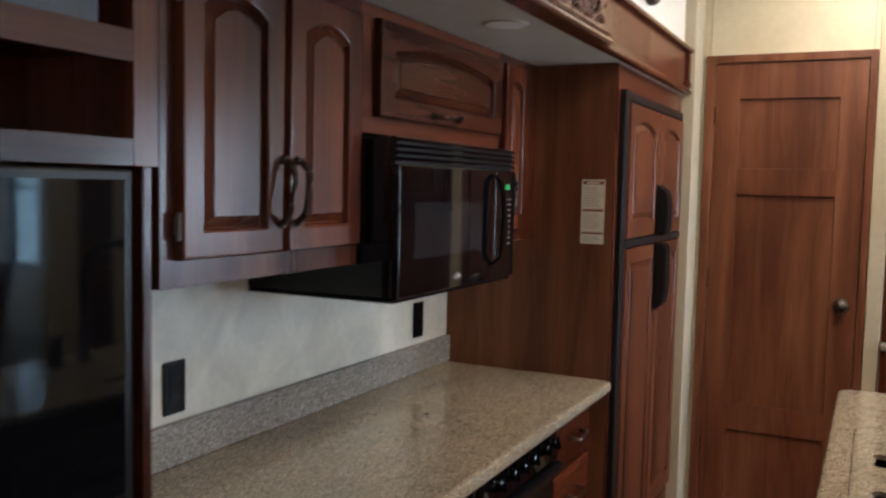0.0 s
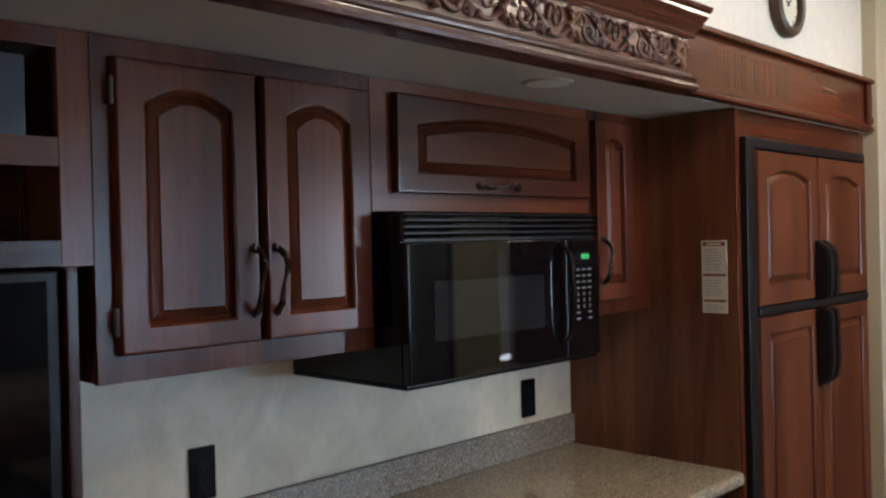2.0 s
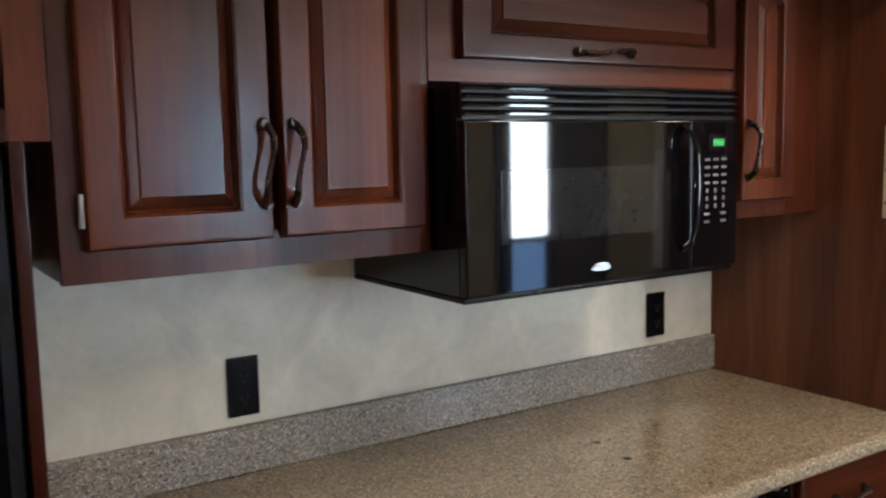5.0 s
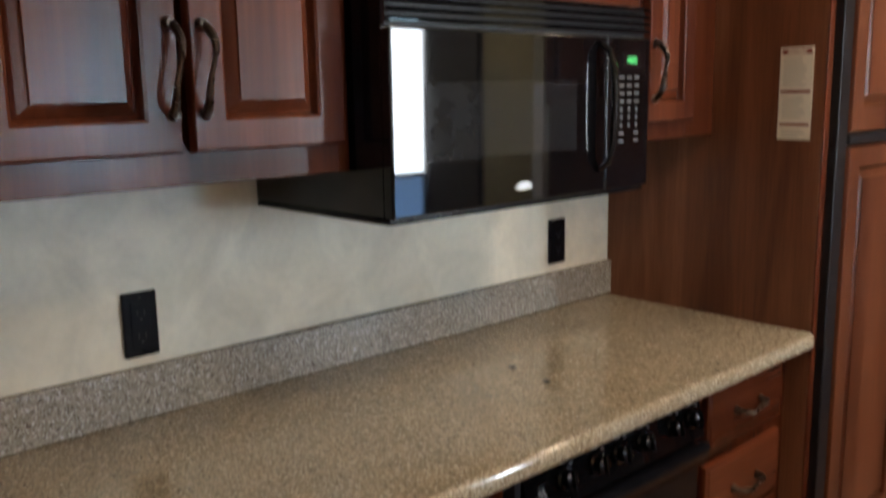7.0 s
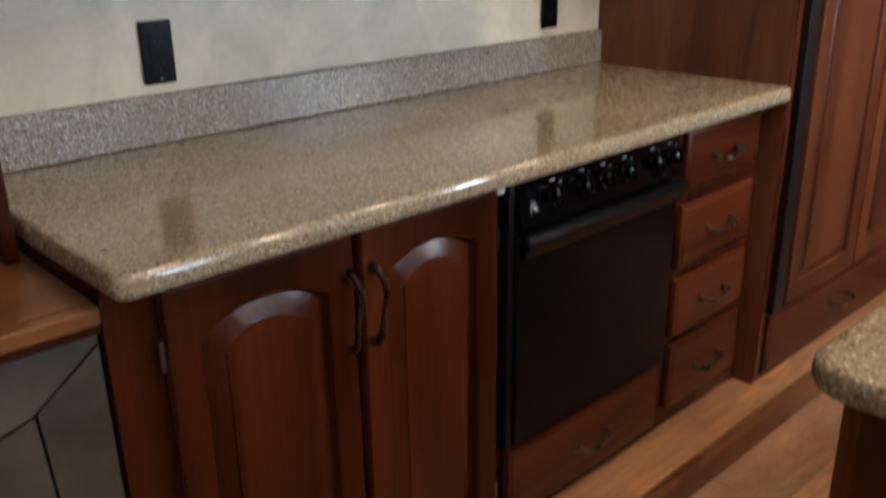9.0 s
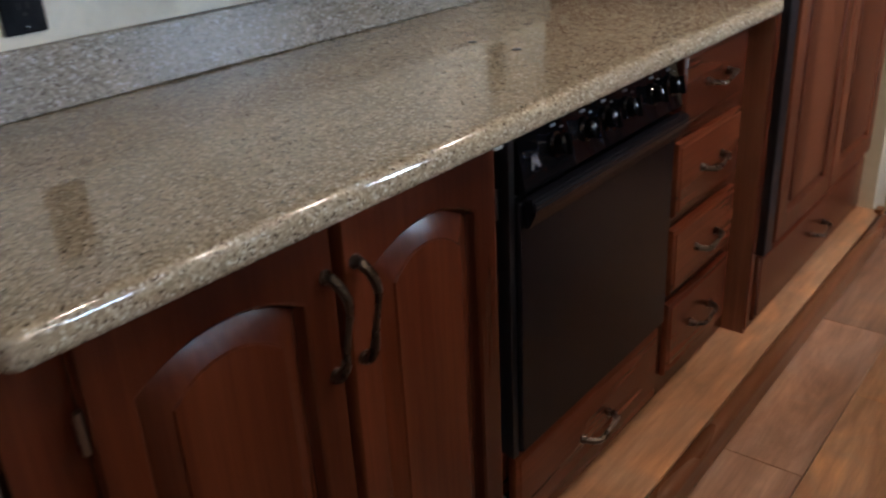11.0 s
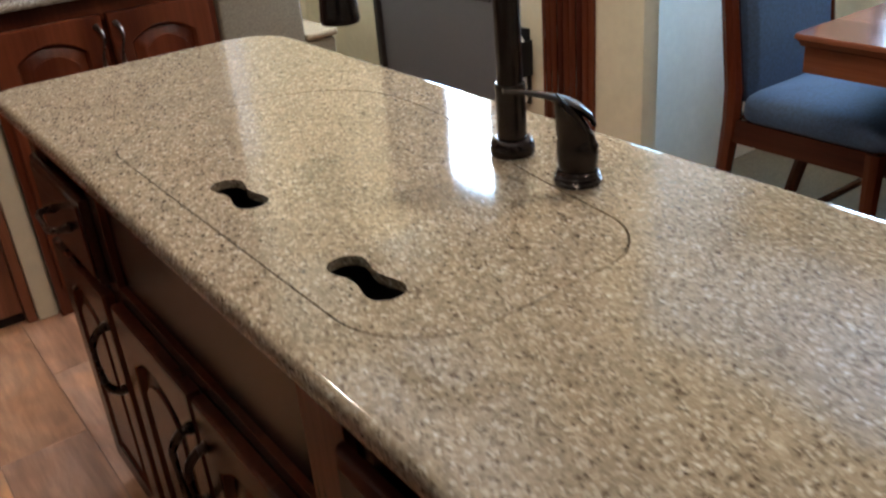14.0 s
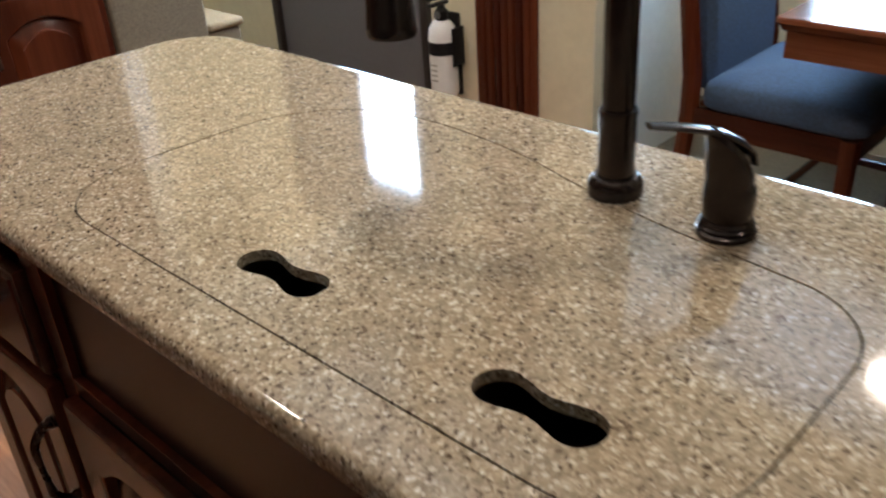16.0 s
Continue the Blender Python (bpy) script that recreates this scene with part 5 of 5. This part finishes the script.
def fluted_column():
    c = thing("column", (X_E, 3.11, 0), "dark cherry fluted pilaster at the dinette opening", "column", kind="structure")
    y0, y1, xf = 3.010, 3.222, X_E - 0.020
    part("board", box(xf + 0.006, X_E - 0.0005, y0, y1, 0, CEIL - 0.003, 0.003), M_WOOD_Z, c)
    n = 7
    w = (y1 - y0 - 0.03) / n
    for i in range(n):
        y = y0 + 0.015 + w * (i + 0.5)
        part("reed", tube([(xf + 0.006, y, 0.12), (xf + 0.006, y, CEIL - 0.15)], w * 0.42, 10, 1.0, (0, 1, 0)), M_WOOD_Z, c)
    part("plinth", box(xf - 0.004, X_E - 0.0006, y0 - 0.004, y1 + 0.004, 0, 0.119, 0.004), M_WOOD_Z, c)
    part("capital", box(xf - 0.004, X_E - 0.0006, y0 - 0.004, y1 + 0.004, CEIL - 0.149, CEIL - 0.003, 0.004), M_WOOD_Z, c)


fluted_column()

# ---- dinette ----
Z_D = 0.06


def dinette_window():
    w = thing("window_1", (DIN_X, 1.95, 0.88), "wide dinette window with bright daylight", "window", kind="structure")
    part("window_frame", join(box(DIN_X - 0.012, DIN_X + 0.03, 1.252, 1.29, 0.882, 1.758, 0.003), box(DIN_X - 0.012, DIN_X + 0.03, 2.68, 2.718, 0.882, 1.758, 0.003),
                              box(DIN_X - 0.0115, DIN_X + 0.03, 1.29, 2.68, 0.882, 0.915, 0.003), box(DIN_X - 0.0115, DIN_X + 0.03, 1.29, 2.68, 1.725, 1.758, 0.003), box(DIN_X - 0.01, DIN_X + 0.03, 1.935, 1.965, 0.914, 1.726, 0.003)), M_FRAMEG, w)
    for y0, y1 in ((1.29, 1.935), (1.965, 2.68)):
        p = part("pane", box(DIN_X + 0.012, DIN_X + 0.016, y0, y1, 0.915, 1.725), M_GLASS, w)
        p.visible_shadow = False
    n = thing("window_3", (1.86, DIN_N, 1.0), "narrow end window of the dinette with blue daylight", "window", kind="structure")
    part("window_frame", join(box(1.742, 1.756, DIN_N - 0.010, DIN_N + 0.03, 1.002, 1.498, 0.003), box(1.964, 1.978, DIN_N - 0.010, DIN_N + 0.03, 1.002, 1.498, 0.003),
                              box(1.756, 1.964, DIN_N - 0.0095, DIN_N + 0.03, 1.002, 1.016, 0.003), box(1.756, 1.964, DIN_N - 0.0095, DIN_N + 0.03, 1.484, 1.498, 0.003), box(1.756, 1.964, DIN_N - 0.008, DIN_N + 0.03, 1.385, 1.40, 0.003)), M_FRAMEG, n)
    for z0, z1 in ((1.016, 1.385), (1.40, 1.484)):
        p = part("pane", box(1.756, 1.964, DIN_N + 0.012, DIN_N + 0.016, z0, z1), M_GLASS, n)
        p.visible_shadow = False
    # unseen window, added as the opening for the lounge fill
    v = thing("window_2", (X_E, -1.6, 0.95), "assumed lounge window, added out of view to let in daylight", "window", kind="structure")
    part("window_frame", join(box(X_E - 0.012, X_E + 0.03, -2.198, -2.16, 0.952, 1.748, 0.003), box(X_E - 0.012, X_E + 0.03, -1.04, -1.002, 0.952, 1.748, 0.003),
                              box(X_E - 0.0115, X_E + 0.03, -2.16, -1.04, 0.952, 0.985, 0.003), box(X_E - 0.0115, X_E + 0.03, -2.16, -1.04, 1.715, 1.748, 0.003)), M_FRAMEG, v)
    p = part("pane", box(X_E + 0.012, X_E + 0.016, -2.16, -1.04, 0.985, 1.715), M_GLASS, v)
    p.visible_shadow = False


dinette_window()


def window_shade():
    """A pleated night shade drawn over the southern part of the dinette window."""
    y0, y1 = 1.285, 2.33
    s = thing("window_shade", (2.42, 1.74, 0.9), "dark blue-grey pleated shade drawn over most of the dinette window", "shade")
    part("head_rail", box(2.400, 2.436, y0 - 0.01, y1 + 0.01, 1.728, 1.756, 0.004), M_FRAMEG, s)
    n = 32
    front = [(2.412 + (0.012 if i % 2 else 0.0), 0.925 + 0.803 * i / n) for i in range(n + 1)]
    back = [(x + 0.0015, z) for x, z in reversed(front)]
    part("pleated_fabric", prism(front + back, "y", y0, y1), M_SHADE, s, smoothed=False)
    part("bottom_rail", box(2.404, 2.430, y0, y1, 0.908, 0.9245, 0.004), M_FRAMEG, s)


window_shade()

M_TABLE = wood("cherry_table_wood", (0.085, 0.026, 0.012), (0.15, 0.048, 0.022), (0.21, 0.075, 0.034), "y", (0.12, 0.22))


def dinette_table():
    t = thing("dining_table", (1.9, 1.75, Z_D), "polished cherry dining table with a moulded edge", "table")
    x0, x1, y0, y1, zt = 1.430, 2.36, 1.28, 2.356, 0.735
    ol = counter_outline(x0, x1, y0, y1, (0.02, 0.02, 0.02, 0.02), 4)
    lv = [(0.006, zt), (0.002, zt - 0.003), (0.0, zt - 0.010), (0.003, zt - 0.014), (0.010, zt - 0.018), (0.014, zt - 0.026), (0.02, zt - 0.030)]
    part("tabletop", rings([[(x, y, z) for x, y in inset_of(ol, d)] for d, z in lv]), M_TABLE, t)
    part("apron", join(box(x0 + 0.022, x0 + 0.045, y0 + 0.025, y1 - 0.025, 0.648, zt - 0.0295), box(x1 - 0.045, x1 - 0.022, y0 + 0.025, y1 - 0.025, 0.648, zt - 0.0295),
                       box(x0 + 0.0448, x1 - 0.0448, y1 - 0.045, y1 - 0.025, 0.648, zt - 0.0295), box(x0 + 0.0448, x1 - 0.0448, y0 + 0.025, y0 + 0.045, 0.648, zt - 0.0295)), M_TABLE, t)
    for y in (1.55, 2.08):
        part("pedestal", join(box(1.60, 2.18, y - 0.04, y + 0.04, Z_D + 0.06, 0.70, 0.008), box(1.56, 2.22, y - 0.055, y + 0.055, Z_D, Z_D + 0.065, 0.012)), M_WOOD_Z, t)


dinette_table()


def dining_chair(x0, yb, facing):
    """A chair whose back stands at yb and which faces along y."""
    f = facing
    z = Z_D
    x1 = x0 + 0.46
    c = thing("dining_chair", (x0 + 0.23, yb - f * 0.2, z), "cherry dining chair with blue upholstered seat and back", "chair", "chairs at the dinette")
    c_y = lambda d: yb + f * d
    sh = 0.47
    for x in (x0 + 0.02, x1 - 0.02):
        path = [(x, c_y(-0.07), z), (x, c_y(-0.015), z + 0.22), (x, c_y(0.0), sh - 0.04), (x, c_y(0.0), sh + 0.05), (x, c_y(-0.03), sh + 0.28), (x, c_y(-0.09), sh + 0.55)]
        part("back_post", tube(path, [0.020, 0.022, 0.025, 0.025, 0.023, 0.020], 8, 1.0, (1, 0, 0)), M_WOOD_Z, c)
        part("front_leg", tube([(x, c_y(0.40), z), (x, c_y(0.40), z + 0.2), (x, c_y(0.40), sh - 0.03)], [0.017, 0.020, 0.024], 8), M_WOOD_Z, c)
        part("seat_rail", box(x - 0.012, x + 0.012, min(c_y(0.0), c_y(0.40)), max(c_y(0.0), c_y(0.40)), sh - 0.095, sh - 0.030, 0.004), M_WOOD_Y, c)
        part("stretcher", tube([(x, c_y(-0.02), z + 0.15), (x, c_y(0.40), z + 0.15)], 0.012, 8), M_WOOD_Y, c)
    for d in (0.0, 0.40):
        part("seat_rail", box(x0 + 0.02, x1 - 0.02, min(c_y(d - 0.012), c_y(d + 0.012)), max(c_y(d - 0.012), c_y(d + 0.012)), sh - 0.094, sh - 0.031, 0.004), M_WOOD_X, c)
    part("cross_stretcher", tube([(x0 + 0.02, c_y(0.2), z + 0.15), (x1 - 0.02, c_y(0.2), z + 0.15)], 0.011, 8), M_WOOD_X, c)
    ya, yb2 = min(c_y(0.025), c_y(0.435)), max(c_y(0.025), c_y(0.435))
    ol, cx, cy = counter_outline(x0 + 0.002, x1 - 0.002, ya, yb2, (0.045,) * 4, 6), x0 + 0.23, (ya + yb2) / 2
    prof = ((0.94, -0.031), (0.985, -0.022), (1.0, -0.004), (0.995, 0.014), (0.965, 0.030), (0.90, 0.041), (0.76, 0.050), (0.5, 0.057), (0.2, 0.060))
    seat = rings([[(cx + (x - cx) * k, cy + (y - cy) * k, sh + dz) for x, y in ol] for k, dz in prof])
    part("seat", seat, M_FABRIC, c, "blue fabric seat pad")
    loops = []
    for i in range(9):
        s = i / 8
        zz, d = sh + 0.004 + 0.531 * s, -0.01 - 0.085 * s * s + 0.012
        w0, w1 = x0 + 0.047, x1 - 0.047
        e = 0.012 if i in (0, 8) else 0.0
        loops.append([(w0 + e, c_y(d - 0.012), zz), (w0 + e, c_y(d + 0.020), zz), (w0 + 0.03, c_y(d + 0.036), zz), (w1 - 0.03, c_y(d + 0.036), zz), (w1 - e, c_y(d + 0.020), zz), (w1 - e, c_y(d - 0.012), zz)])
    part("backrest", rings(loops), M_FABRIC, c, "blue fabric backrest")
    part("top_rail", tube([(x0 + 0.01, c_y(-0.092), sh + 0.555), (x0 + 0.23, c_y(-0.092), sh + 0.572), (x1 - 0.01, c_y(-0.092), sh + 0.555)], 0.022, 8, 1.0), M_WOOD_X, c)


dining_chair(1.585, 2.615, -1)
dining_chair(1.66, 1.02, 1)


# ---- floor planks ----
def planks():
    w, ln, g = 0.1945, 0.66, 0.0007
    floor_ob = bpy.data.objects["floor"]
    full = {}
    rng = random.Random(4)
    cols = []
    x = -0.6495 - 0.0
    while x < X_E - 0.01:
        cols.append((x, min(x + w, X_E)))
        x += w
    for ci, (xa, xb) in enumerate(cols):
        y = Y_S + 0.0 - [0.31, 0.62, 0.12, 0.48, 0.20, 0.55][ci % 6] + 0.305
        while y < 4.75:
            ya, yb = max(y, Y_S), min(y + ln, 4.75)
            y += ln
            if yb - ya < 0.03:
                continue
            key = (round(xb - xa, 4), round(yb - ya, 4))
            if key not in full:
                hw, hl = key[0] / 2 - g, key[1] / 2 - g
                lv = [(0, -0.0055), (0, -0.0008), (0.0012, 0.0)]
                bm = rings([[(-hw + d, -hl + d, z), (hw - d, -hl + d, z), (hw - d, hl - d, z), (-hw + d, hl - d, z)] for d, z in lv])
                me = bpy.data.meshes.new("plank")
                bm.to_mesh(me)
                bm.free()
                me.materials.append(M_PLANK)
                full[key] = me
            ob = new("plank", full[key])
            ob.location = ((xa + xb) / 2, (ya + yb) / 2, 0)
            ob.parent = floor_ob


planks()
